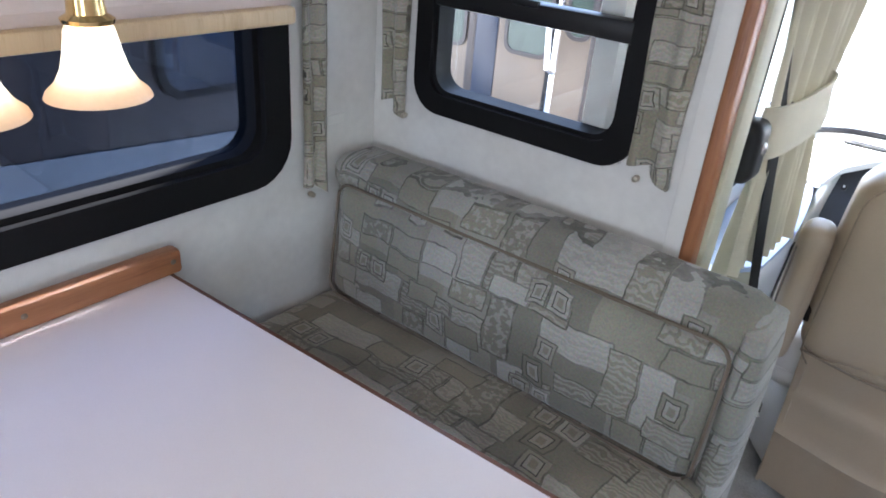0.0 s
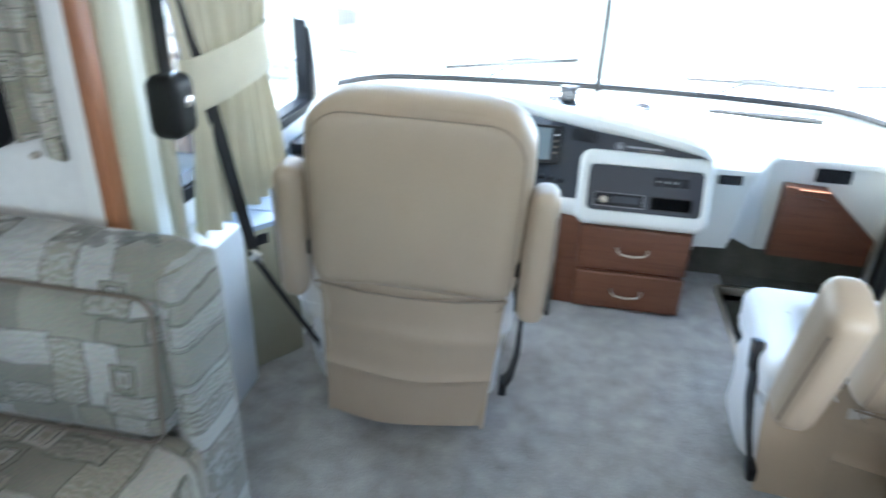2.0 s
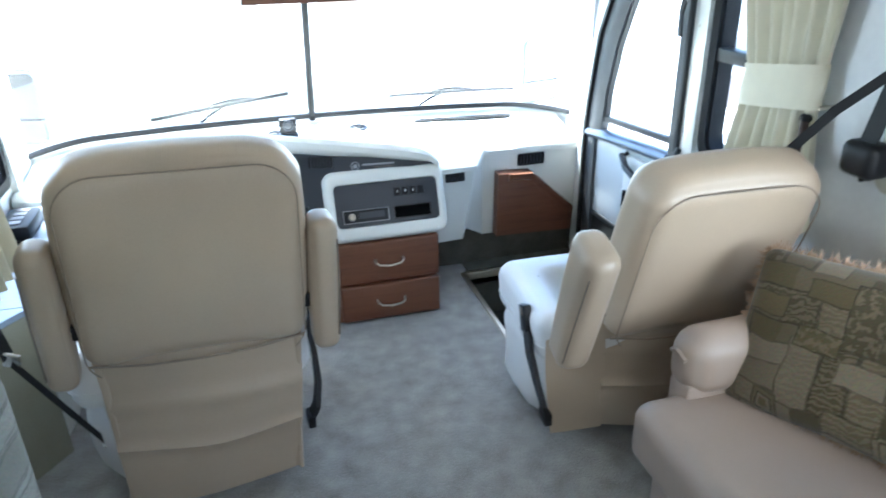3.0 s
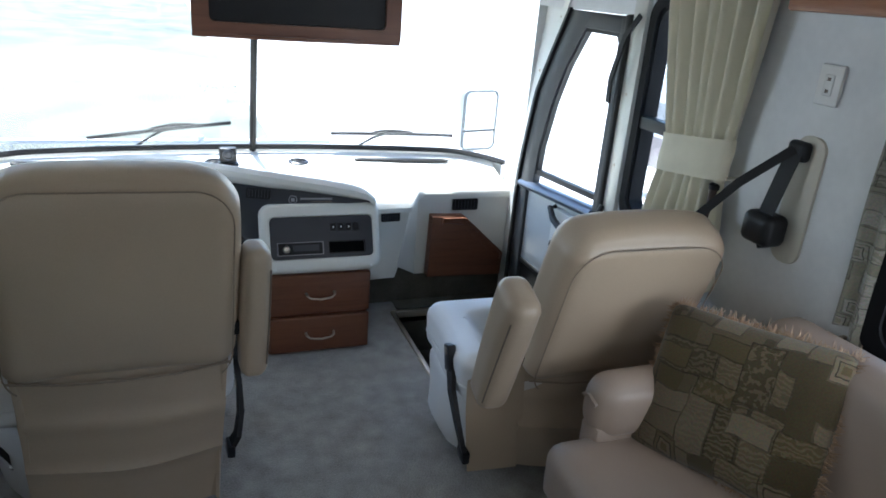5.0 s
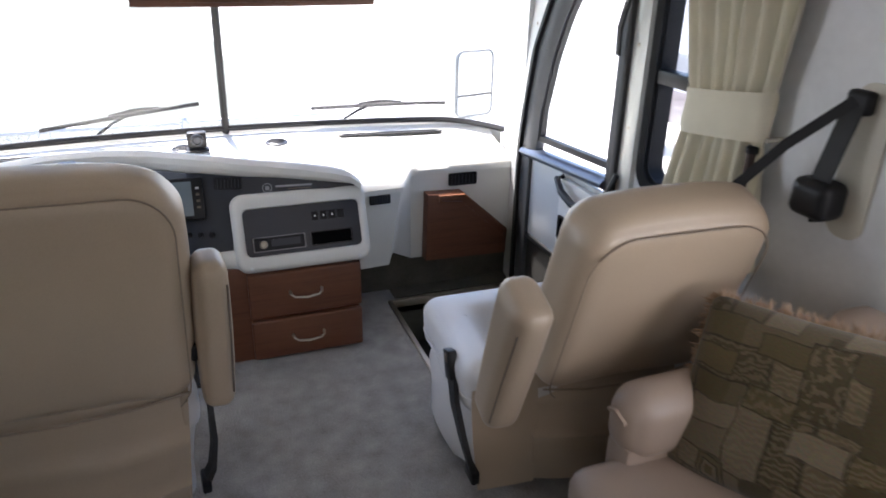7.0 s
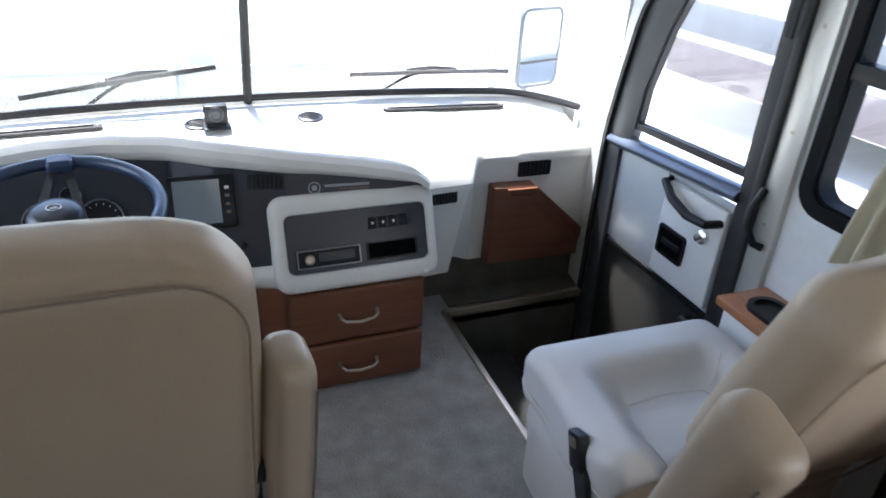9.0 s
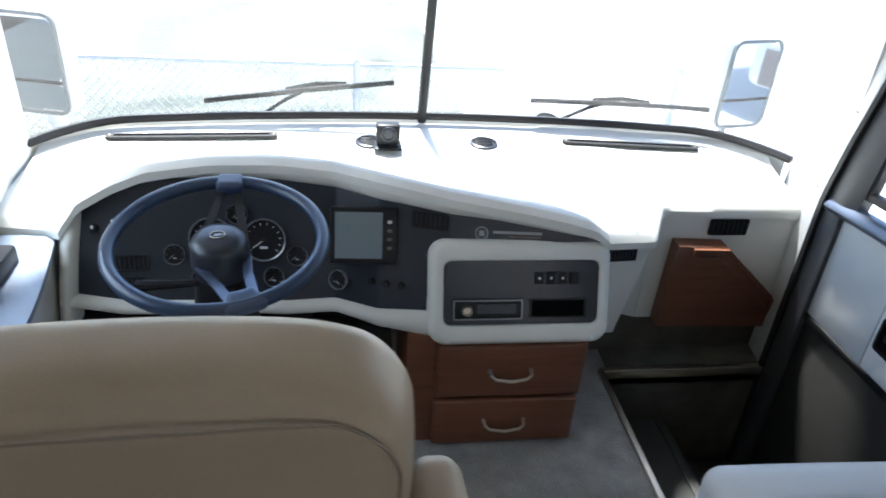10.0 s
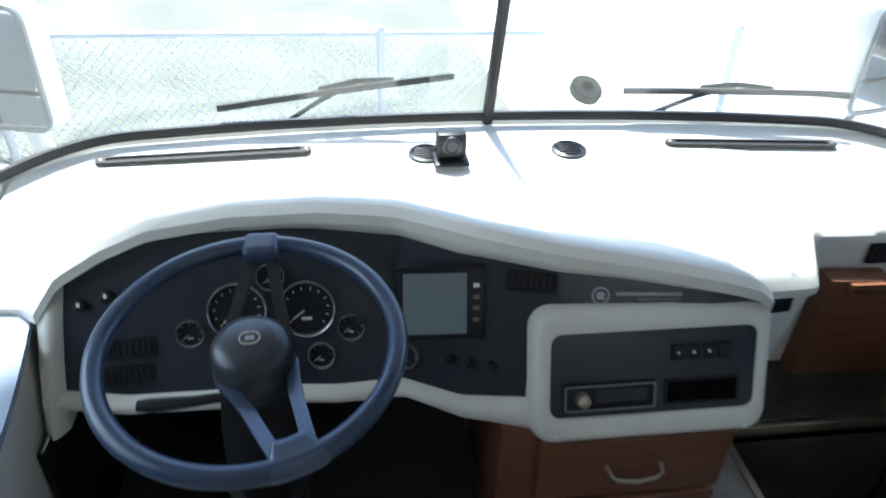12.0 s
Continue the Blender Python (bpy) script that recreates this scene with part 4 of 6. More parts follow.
PTOP = [(-0.935, 0.62), (-0.924, 0.648), (-0.87, 0.672), (-0.818, 0.689), (-0.686, 0.708), (-0.448, 0.703), (-0.296, 0.688), (-0.142, 0.685), (0.117, 0.664), (0.367, 0.630), (0.41, 0.62)]
PBOT = [(-0.935, 0.440), (-0.818, 0.418), (-0.6, 0.408), (-0.419, 0.403), (-0.197, 0.419), (-0.059, 0.433), (-0.05, 0.58), (-0.03, 0.602), (0.1, 0.607), (0.367, 0.622), (0.41, 0.615)]


def dash_z(x, y):
    """Height of the dashboard's top."""
    y0, z0 = lerp(x, EDGE)
    k = max(0.0, min(1.0, (y - y0) / (ws_y(x) - y0)))
    if z0 < 0.60:
        return z0 + (0.615 - z0) * k + 0.02 * k ** 8
    s = max(0.0, 1 - (y - y0) / 0.34)
    xr = 0.52 - 1.1 * (y - y0)
    z0 = 0.606 + (z0 - 0.606) * (1 - smooth_step(xr - 0.13, xr, x))
    return 0.606 + (z0 - 0.606) * (s * s * (3 - 2 * s)) + 0.025 * k ** 6


def build_dash():
    t = thing("dashboard", pose(0, 0, 0), "white padded dashboard with a charcoal instrument panel", "dashboard")
    def top(u, v):
        x = -1.16 + 2.32 * u
        y0, y1 = lerp(x, EDGE)[0], ws_y(x)
        y = y0 + (y1 - y0) * v
        return Vector((x, y, dash_z(x, y) - 0.020 * max(0, 1 - v / 0.06) ** 2))
    part("dash_top", sheet(bmesh.new(), top, 150, 40, (0, 0, -0.02)), DASH, t)
    # white brow between the top's edge and the panel
    def brow(u, v):
        x = -0.955 + 1.36 * u
        y0, z0 = lerp(x, EDGE)
        z1 = min(lerp(x, PTOP), z0 - 0.02)
        y1 = face_y(x, z1) + 0.004
        k = math.sin(v * math.pi / 2)
        return Vector((x, y0 + (y1 - y0) * (1 - math.cos(v * math.pi / 2)), z0 - 0.018 + (z1 - z0 + 0.018) * k))
    part("brow", sheet(bmesh.new(), brow, 90, 6, (0, 0.02, 0.012)), DASH, t)
    def panel(u, v):
        x = -0.935 + 1.335 * u
        a, b = lerp(x, PBOT), lerp(x, PTOP)
        z = a + (b - a) * v
        return Vector((x, face_y(x, z), z))
    pan = part("instrument_panel", sheet(bmesh.new(), panel, 160, 10, (0, 0.02, 0)), PANEL, t, "charcoal instrument panel")
    # white lower lip under the panel
    def lip(u, v):
        x = -0.965 + 0.925 * u
        z = lerp(max(x, -0.93), PBOT) if x < -0.06 else 0.433
        sag = 0.038 + 0.046 * max(0, (x + 0.32) / 0.27) ** 1.8
        a = v * math.pi
        return Vector((x, face_y(x, z) - 0.028 * math.sin(a) + 0.03 * (v > 0.6) * (v - 0.6), z + 0.003 - sag * (1 - math.cos(a)) / 2))
    part("lower_lip", sheet(bmesh.new(), lip, 60, 10, (0, 0.03, 0)), DASH, t)
    # left end of the bezel, and side console
    def endcap(u, v):
        z = 0.37 + 0.26 * v
        return Vector((-0.975 + 0.045 * u + 0.02 * v * v, face_y(-0.95, z) - 0.028 * math.sin(math.pi * u) * (1 - 0.6 * v ** 4), z))
    part("end_bezel", sheet(bmesh.new(), endcap, 8, 8, (0, 0.04, 0)), DASH, t)
    # radio pod
    P = axes((0.182, 3.135, 0.497), (1, 0, 0), (0, 0.371, 0.928))
    inn = [(x + 0.002, y) for x, y in rrect(0.405, 0.165, 0.02, 8)]
    rr = lambda d, r: rrect(0.475 - 2 * d, 0.275 - 2 * d, r, 8)
    ri = lambda d: [(x + 0.002, y) for x, y in rrect(0.405 + 2 * d, 0.165 + 2 * d, 0.02 + d, 8)]
    bm = bezel(bmesh.new(), [(rr(-0.004, 0.045), -0.09), (rr(0, 0.045), -0.02), (rr(0.003, 0.042), -0.006), (rr(0.010, 0.036), 0.003), (rr(0.018, 0.03), 0.006), (ri(0.008), 0.006), (ri(0.003), 0.004), (ri(0), -0.004), (ri(-0.003), -0.010)])
    pod = part("radio_pod", bm, DASH, t, m=P)
    part("pod_panel", plate(bmesh.new(), inn, -0.01, 0.0), PANEL, t, m=P, smooth=False)
    for x in (-0.19, 0.19):
        part("screw_cap", lathe(bmesh.new(), [(0, 0.003), (0.006, 0.002), (0.007, 0)], 10), PLASTIC_W, pod, m=pose(x, -0.122, 0.006))
    # radio
    rad = part("radio", cube(-0.178, 0.004, -0.068, -0.016, -0.002, 0.008, 0.003), BLACK, t, m=P)
    part("radio_trim", ring(bmesh.new(), rrect(0.18, 0.052, 0.004, 3), rrect(0.172, 0.045, 0.003, 3), 0.008, 0.010), RADIO_TRIM, rad, m=pose(-0.087, -0.042, 0))
    part("radio_display", cube(-0.115, -0.015, -0.052, -0.028, 0.008, 0.0095, 0), PANEL, rad, smooth=False)
    part("radio_knob", lathe(bmesh.new(), [(0, 0.012), (0.007, 0.012), (0.009, 0.016), (0.0125, 0.015), (0.0145, 0.0)], 18), BRUSHED, rad, m=pose(-0.142, -0.043, 0.008))
    slot = part("storage_slot", ring(bmesh.new(), rrect(0.150, 0.050, 0.004, 3), rrect(0.140, 0.042, 0.003, 3), -0.002, 0.004), BLACK, t, m=P @ pose(0.098, -0.042, 0))
    # black plate for the shadow in the slot, which has no depth
    part("slot_shadow", cube(-0.0705, 0.0705, -0.0215, 0.0215, 0.0004, 0.0012, 0), OPENING_SHADOW, slot, smooth=False)
    for k in range(4):
        b = part("rocker_switch", cube(-0.012, 0.012, -0.016, 0.016, 0, 0.007, 0.003), BLACK, t, m=P @ pose(0.045 + 0.031 * k, 0.038, 0))
        if k < 3:
            part("switch_mark", cube(-0.0025, 0.0025, -0.003, 0.003, 0.007, 0.0078, 0), WHITE_INK, b, smooth=False)

    def at(x, z, off=0.0):
        """A pose on the instrument face, z out towards the driver."""
        e = 0.01
        r = Vector((2 * e, face_y(x + e, z) - face_y(x - e, z), 0))
        return axes((x, face_y(x, z), z), r, (0, 0.371, 0.928)) @ pose(0, 0, off)

    def gauge(x, z, r):
        g = part("gauge", lathe(bmesh.new(), [(r, 0.0), (r, 0.010), (r * 0.98, 0.0125), (r * 0.955, 0.0115), (r * 0.935, 0.006), (r * 0.93, 0.002), (0.0, 0.002)], 32), GAUGE_RIM, t, "round gauge with a chrome rim", m=at(x, z))
        part("dial", lathe(bmesh.new(), [(r * 0.93, 0.0022), (r * 0.92, 0.0035), (0, 0.0035)], 24), BLACK, g)
        n = 12 if r > 0.03 else 7
        bm = bmesh.new()
        for k in range(n):
            a = radians(-40 + 260 * k / (n - 1))
            box(bm, r * 0.70, r * 0.80, -r * 0.016, r * 0.016, 0.0036, 0.0042, m=Matrix.Rotation(a, 4, "Z"))
        for k in range(4):
            box(bm, -r * 0.18, r * 0.18, -r * (0.35 + 0.02 * k), -r * (0.30 + 0.02 * k), 0.0036, 0.0042)
        part("dial_marks", bm, WHITE_INK, g, smooth=False)
        part("needle", box(bmesh.new(), -r * 0.08, r * 0.62, -r * 0.022, r * 0.022, 0.005, 0.006, m=Matrix.Rotation(radians(218), 4, "Z")), WHITE_INK, g, smooth=False)
        part("needle_hub", lathe(bmesh.new(), [(r * 0.1, 0.0036), (r * 0.09, 0.007), (0, 0.0075)], 12), BLACK, g)

    # eight gauges
    gauge(-0.606, 0.560, 0.056)
    gauge(-0.474, 0.555, 0.056)
    for x, z in ((-0.696, 0.526), (-0.389, 0.518), (-0.450, 0.465), (-0.281, 0.463), (-0.54, 0.618), (-0.63, 0.468)):
        gauge(x, z, 0.0265)
    # monitor
    M = axes((-0.222, face_y(-0.222, 0.60) - 0.022, 0.606), (1, -0.04, 0), (0, 0.371, 0.928))
    mon = part("monitor", cube(-0.080, 0.088, -0.076, 0.068, 0.0, 0.026, 0.006), BLACK, t, "square rear-view monitor", m=M)
    part("screen", cube(-0.067, 0.052, -0.062, 0.056, 0.0255, 0.0268, 0), SCREEN, mon, smooth=False)
    for k in range(4):
        part("monitor_button", cube(0.064, 0.076, 0.028 - 0.022 * k, 0.036 - 0.022 * k, 0.026, 0.029, 0.001), PIPING if k else WHITE_INK, mon)
    # air vents, switches and knobs
    def vent(m, w, h, n=7, parent=t):
        v = part("air_vent", ring(bmesh.new(), rrect(w, h, 0.006, 3), rrect(w - 0.012, h - 0.012, 0.003, 3), 0, 0.005), BLACK, parent, m=m)
        part("vent_back", cube(-w / 2 + 0.004, w / 2 - 0.004, -h / 2 + 0.004, h / 2 - 0.004, -0.004, 0.0008, 0), BLACK, v, smooth=False)
        for k in range(n):
            x = -w / 2 + w * (k + 1) / (n + 1)
            part("vane", box(bmesh.new(), x - 0.0012, x + 0.0012, -h / 2 + 0.006, h / 2 - 0.006, 0, 0.004), PANEL, v, smooth=False)
    vent(at(-0.050, 0.652), 0.095, 0.042)
    vent(at(-0.805, 0.508), 0.090, 0.042)
    vent(at(-0.812, 0.460), 0.090, 0.036)
    for x, z in ((-0.885, 0.594), (-0.837, 0.606)):
        kn = part("switch", lathe(bmesh.new(), [(0.012, 0), (0.011, 0.012), (0.007, 0.014), (0, 0.014)], 14), BLACK, t, m=at(x, z))
        part("switch_mark", cube(-0.003, 0.003, 0.0, 0.008, 0.0135, 0.0146, 0), WHITE_INK, kn, smooth=False)
    for k, x in enumerate((-0.196, -0.160, -0.122)):
        part("control_knob", lathe(bmesh.new(), [(0.010, 0), (0.009, 0.012), (0.007, 0.014), (0, 0.014)], 14), BLACK, t, m=at(x, 0.487))
    # plain emblem and bars where the maker's name stands
    em = part("emblem", ring(bmesh.new(), rrect(0.034, 0.034, 0.0168, 8), rrect(0.028, 0.028, 0.0138, 8), 0.0008, 0.002), NAME_GREY, t, m=at(0.078, 0.632))
    part("emblem_bar", box(bmesh.new(), -0.007, 0.007, -0.007, 0.007, 0.001, 0.002), NAME_GREY, em, smooth=False)
    nm = part("name_bar", cube(-0.062, 0.064, -0.003, 0.004, 0.0008, 0.002, 0.0005), NAME_GREY, t, m=at(0.168, 0.635))
    part("name_bar", cube(-0.02, 0.062, -0.0115, -0.0085, 0.0008, 0.0016, 0), PIPING, nm, smooth=False)

    # right-hand part: upright faces with a notch
    bm = bmesh.new()
    path = [(0.405, 3.20), (0.43, 3.296), (0.60, 3.306), (0.64, 3.385), (0.695, 3.496), (1.175, 3.491)]
    run = [(k / (len(path) - 1), x, y, 0.235 if x < 0.42 else 0.21 if x < 0.61 else 0.225 if x < 0.65 else 0.15) for k, (x, y) in enumerate(path)]

    def fascia(u, v):
        x, y, low = lerp(u, run)
        near = max(0, min(1, (0.69 - x) / 0.05))
        return Vector((x - 0.05 * (1 - v) * near * max(0, min(1, (x - 0.42) / 0.15)), y + 0.03 * (1 - v) * near, low * (1 - v) + 0.556 * v))
    sheet(bm, fascia, 40, 6, (0, 0.012, 0))
    part("side_fascia", bm, DASH, t)
    vent(axes((0.506, 3.296, 0.522), (1, 0.06, 0), (0, 0.1, 1)), 0.085, 0.055)
    vent(axes((0.928, 3.489, 0.497), (1, 0, 0), (0, 0, 1)), 0.13, 0.055)
    part("kick_panel", cube(0.40, 1.19, 3.515, 3.54, 0.0, 0.56, 0), STEP_CARPET, t, smooth=False)
    part("ledge_mat", cube(0.60, 1.19, 3.42, 3.515, 0.0, 0.006, 0), STEP_CARPET, t, smooth=False)

    # top details: defroster slots, round vents, dimples, speaker seam
    for xa, xb in ((-1.005, -0.482), (0.478, 0.960)):
        c = (xa + xb) / 2
        ya, yb = (3.845, 3.885) if c < 0 else (3.885, 3.845)
        L = math.hypot(xb - xa, yb - ya)
        zm = max(dash_z(xa + (xb - xa) * k / 8, ya + (yb - ya) * k / 8) for k in range(9))
        m = axes((c, (ya + yb) / 2, zm + 0.003), (xb - xa, yb - ya, 0), (0, 1, 0))
        s = part("defroster", ring(bmesh.new(), rrect(L, 0.036, 0.017, 6), rrect(L - 0.05, 0.020, 0.009, 6), -0.004, 0.005), RUBBER, t, "dark slotted defroster grille", m=m)
        part("slot", plate(bmesh.new(), rrect(L - 0.046, 0.022, 0.010, 4), -0.004, 0.001), BLACK, s, smooth=False)
        for k in (-1, 1):
            part("screw", lathe(bmesh.new(), [(0, 0.003), (0.004, 0.002), (0.005, 0)], 8), BRUSHED, s, m=pose(k * (L / 2 - 0.013), 0, 0.005))
    for x in (-0.185, 0.199):
        v = part("round_vent", lathe(bmesh.new(), [(0.048, 0.0), (0.047, 0.005), (0.040, 0.008), (0.036, 0.004), (0.035, 0.001), (0, 0.001)], 28), PANEL, t, "round swivelling air vent", m=pose(x, 3.86, dash_z(x, 3.86) + 0.001, 3))
        for k in range(5):
            part("vane", cube(-0.030, 0.030, -0.024 + 0.012 * k - 0.0025, -0.024 + 0.012 * k + 0.0025, 0.001, 0.006, 0.001), BLACK, v)
    for x, y, z in ((0.55, 3.33, 0), (0.80, 3.54, 0), (1.08, 3.52, 0), (0.17, 3.36, 0), (-0.28, 3.66, 0), (0.44, 3.93, 0)):
        part("button", lathe(bmesh.new(), [(0, 0.002), (0.007, 0.0015), (0.010, 0)], 12), PLASTIC_W, t, m=pose(x, y, dash_z(x, y)))
    bm = strap(bmesh.new(), [(x, y, dash_z(x, y) + 0.002) for x, y in ((-0.80, 3.545), (-0.73, 3.56), (-0.66, 3.572), (-0.58, 3.58), (-0.5, 3.583), (-0.43, 3.58), (-0.36, 3.572))], 0.012, 0.006, (0, 1, 0))
    part("seam_slot", bm, ALU, t)


GAUGE_RIM = mat("satin_chrome", (0.55, 0.56, 0.58), 0.30, 0.75, var=0.04, bump=0)


def build_wheel():
    hub = Vector((-0.532, 3.03, 0.715))
    m = axes(hub, (1, 0, 0), (0, 0.988, 0.153)) @ pose(0, 0, 0, 0, 0, 4)
    t = thing("steering_wheel", m, "blue-black leather steering wheel with three metal spokes", "steering wheel")
    R = 0.220
    bm = tube(bmesh.new(), [(R * math.cos(a), R * math.sin(a), 0) for a in (2 * math.pi * k / 64 for k in range(64))], 0.0155, 12, closed=True)
    part("rim", bm, WHEEL, t)
    bm = lathe(bmesh.new(), [(0.0, 0.012), (0.035, 0.011), (0.052, 0.004), (0.060, -0.008), (0.064, -0.06), (0.058, -0.085), (0.04, -0.10)], 32)
    hubp = part("hub", bm, HUB, t)
    part("emblem", ring(bmesh.new(), rrect(0.032, 0.025, 0.0124, 6), rrect(0.028, 0.021, 0.0104, 6), 0.0115, 0.0135), BRUSHED, hubp)
    part("emblem_bar", box(bmesh.new(), -0.007, 0.007, -0.004, 0.004, 0.0115, 0.013), NAME_GREY, hubp, smooth=False)
    for a, stuff in ((86, BLACK), (287, SPOKE_SKYLIT)):
        d = Vector((math.cos(radians(a)), math.sin(radians(a)), 0))
        s = Vector((-d.y, d.x, 0))
        for k in (-1, 1):
            bm = strap(bmesh.new(), [d * 0.02 + s * 0.052 * k + Vector((0, 0, -0.045)), d * 0.09 + s * 0.036 * k + Vector((0, 0, -0.032)), d * 0.205 + s * (0.014 if a == 86 else 0.022) * k + Vector((0, 0, -0.004))], 0.020, 0.006, s)
            part("spoke", bm, stuff, t)
        part("spoke_grip", puff(0.062 if a == 86 else 0.088, 0.055, 0.036, 0.013, (0, 0, 0), 10, None if a == 86 else (lambda p: Vector((p.x * (0.80 + 9 * p.y), p.y - 2.2 * p.x * p.x, p.z * 0.8)))), WHEEL if a == 86 else stuff, t, m=pose(*(d * 0.210), 0, 0, a - 90))
    inv = m.inverted()
    pts = [(-0.533, 3.055, 0.635), (-0.536, 3.075, 0.58), (-0.545, 3.11, 0.46), (-0.56, 3.16, 0.32), (-0.562, 3.165, 0.31), (-0.575, 3.20, 0.20), (-0.575, 3.20, 0.19), (-0.59, 3.26, 0.01)]
    part("column", tube(bmesh.new(), [inv @ Vector(p) for p in pts], [0.055, 0.066, 0.076, 0.080, 0.070, 0.070, 0.084, 0.084], 20), BLACK, t)
    part("collar", tube(bmesh.new(), [inv @ Vector(p) for p in ((-0.571, 3.19, 0.235), (-0.573, 3.196, 0.215))], 0.088, 20), RUBBER, t)
    part("stalk", tube(bmesh.new(), [(-0.05, -0.01, -0.11), (-0.10, -0.012, -0.11), (-0.165, -0.012, -0.108), (-0.185, -0.010, -0.107)], [0.008, 0.009, 0.012, 0.009], 8), BLACK, t)


HUB = mat("black_hub_leather", (0.016, 0.019, 0.026), 0.35, var=0.15, bump=0.15, bscale=300, bdist=0.0006)
# lower spoke's blue-grey colour carries the sky reflected in its metal
SPOKE_SKYLIT = mat("skylit_spoke", (0.06, 0.08, 0.125), 0.33, 0.5, var=0.06, bump=0.05)


def build_drawers():
    t = thing("drawer_cabinet", pose(0, 0, 0), "cherry-stained cabinet with two drawers under the radio", "cabinet")
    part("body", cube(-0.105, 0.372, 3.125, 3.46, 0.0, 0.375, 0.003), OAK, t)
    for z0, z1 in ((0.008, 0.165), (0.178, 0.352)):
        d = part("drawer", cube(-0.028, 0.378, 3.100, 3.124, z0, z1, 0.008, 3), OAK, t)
        zc = (z0 + z1) / 2 - 0.005
        bm = tube(bmesh.new(), [(0.115, 3.100, zc + 0.012), (0.118, 3.078, zc + 0.010), (0.130, 3.074, zc), (0.172, 3.070, zc - 0.004), (0.214, 3.074, zc), (0.226, 3.078, zc + 0.010), (0.229, 3.100, zc + 0.012)], [0.006, 0.0045, 0.004, 0.0048, 0.004, 0.0045, 0.006], 8)
        part("handle", bm, BRUSHED, d, "brushed nickel handle")


def build_wedge_box():
    t = thing("wall_box", pose(0, 0, 0), "cherry-stained wooden bin with a slanting front under the dash", "cabinet")
    out = [(0.745, 0.155), (1.125, 0.145), (1.128, 0.262), (0.915, 0.452), (0.752, 0.458)]
    bm = bmesh.new()
    plate(bm, out, 0.0, 0.055, axes((0, 3.489, 0), (1, 0, 0), (0, 0, 1)), bevel=0.004)
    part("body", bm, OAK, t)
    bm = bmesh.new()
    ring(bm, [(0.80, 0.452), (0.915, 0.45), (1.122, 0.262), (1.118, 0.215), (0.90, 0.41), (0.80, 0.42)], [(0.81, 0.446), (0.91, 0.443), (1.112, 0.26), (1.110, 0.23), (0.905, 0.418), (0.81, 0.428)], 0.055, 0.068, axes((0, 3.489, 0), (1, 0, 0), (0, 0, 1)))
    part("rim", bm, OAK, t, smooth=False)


build_dash()
build_wheel()
build_drawers()
build_wedge_box()


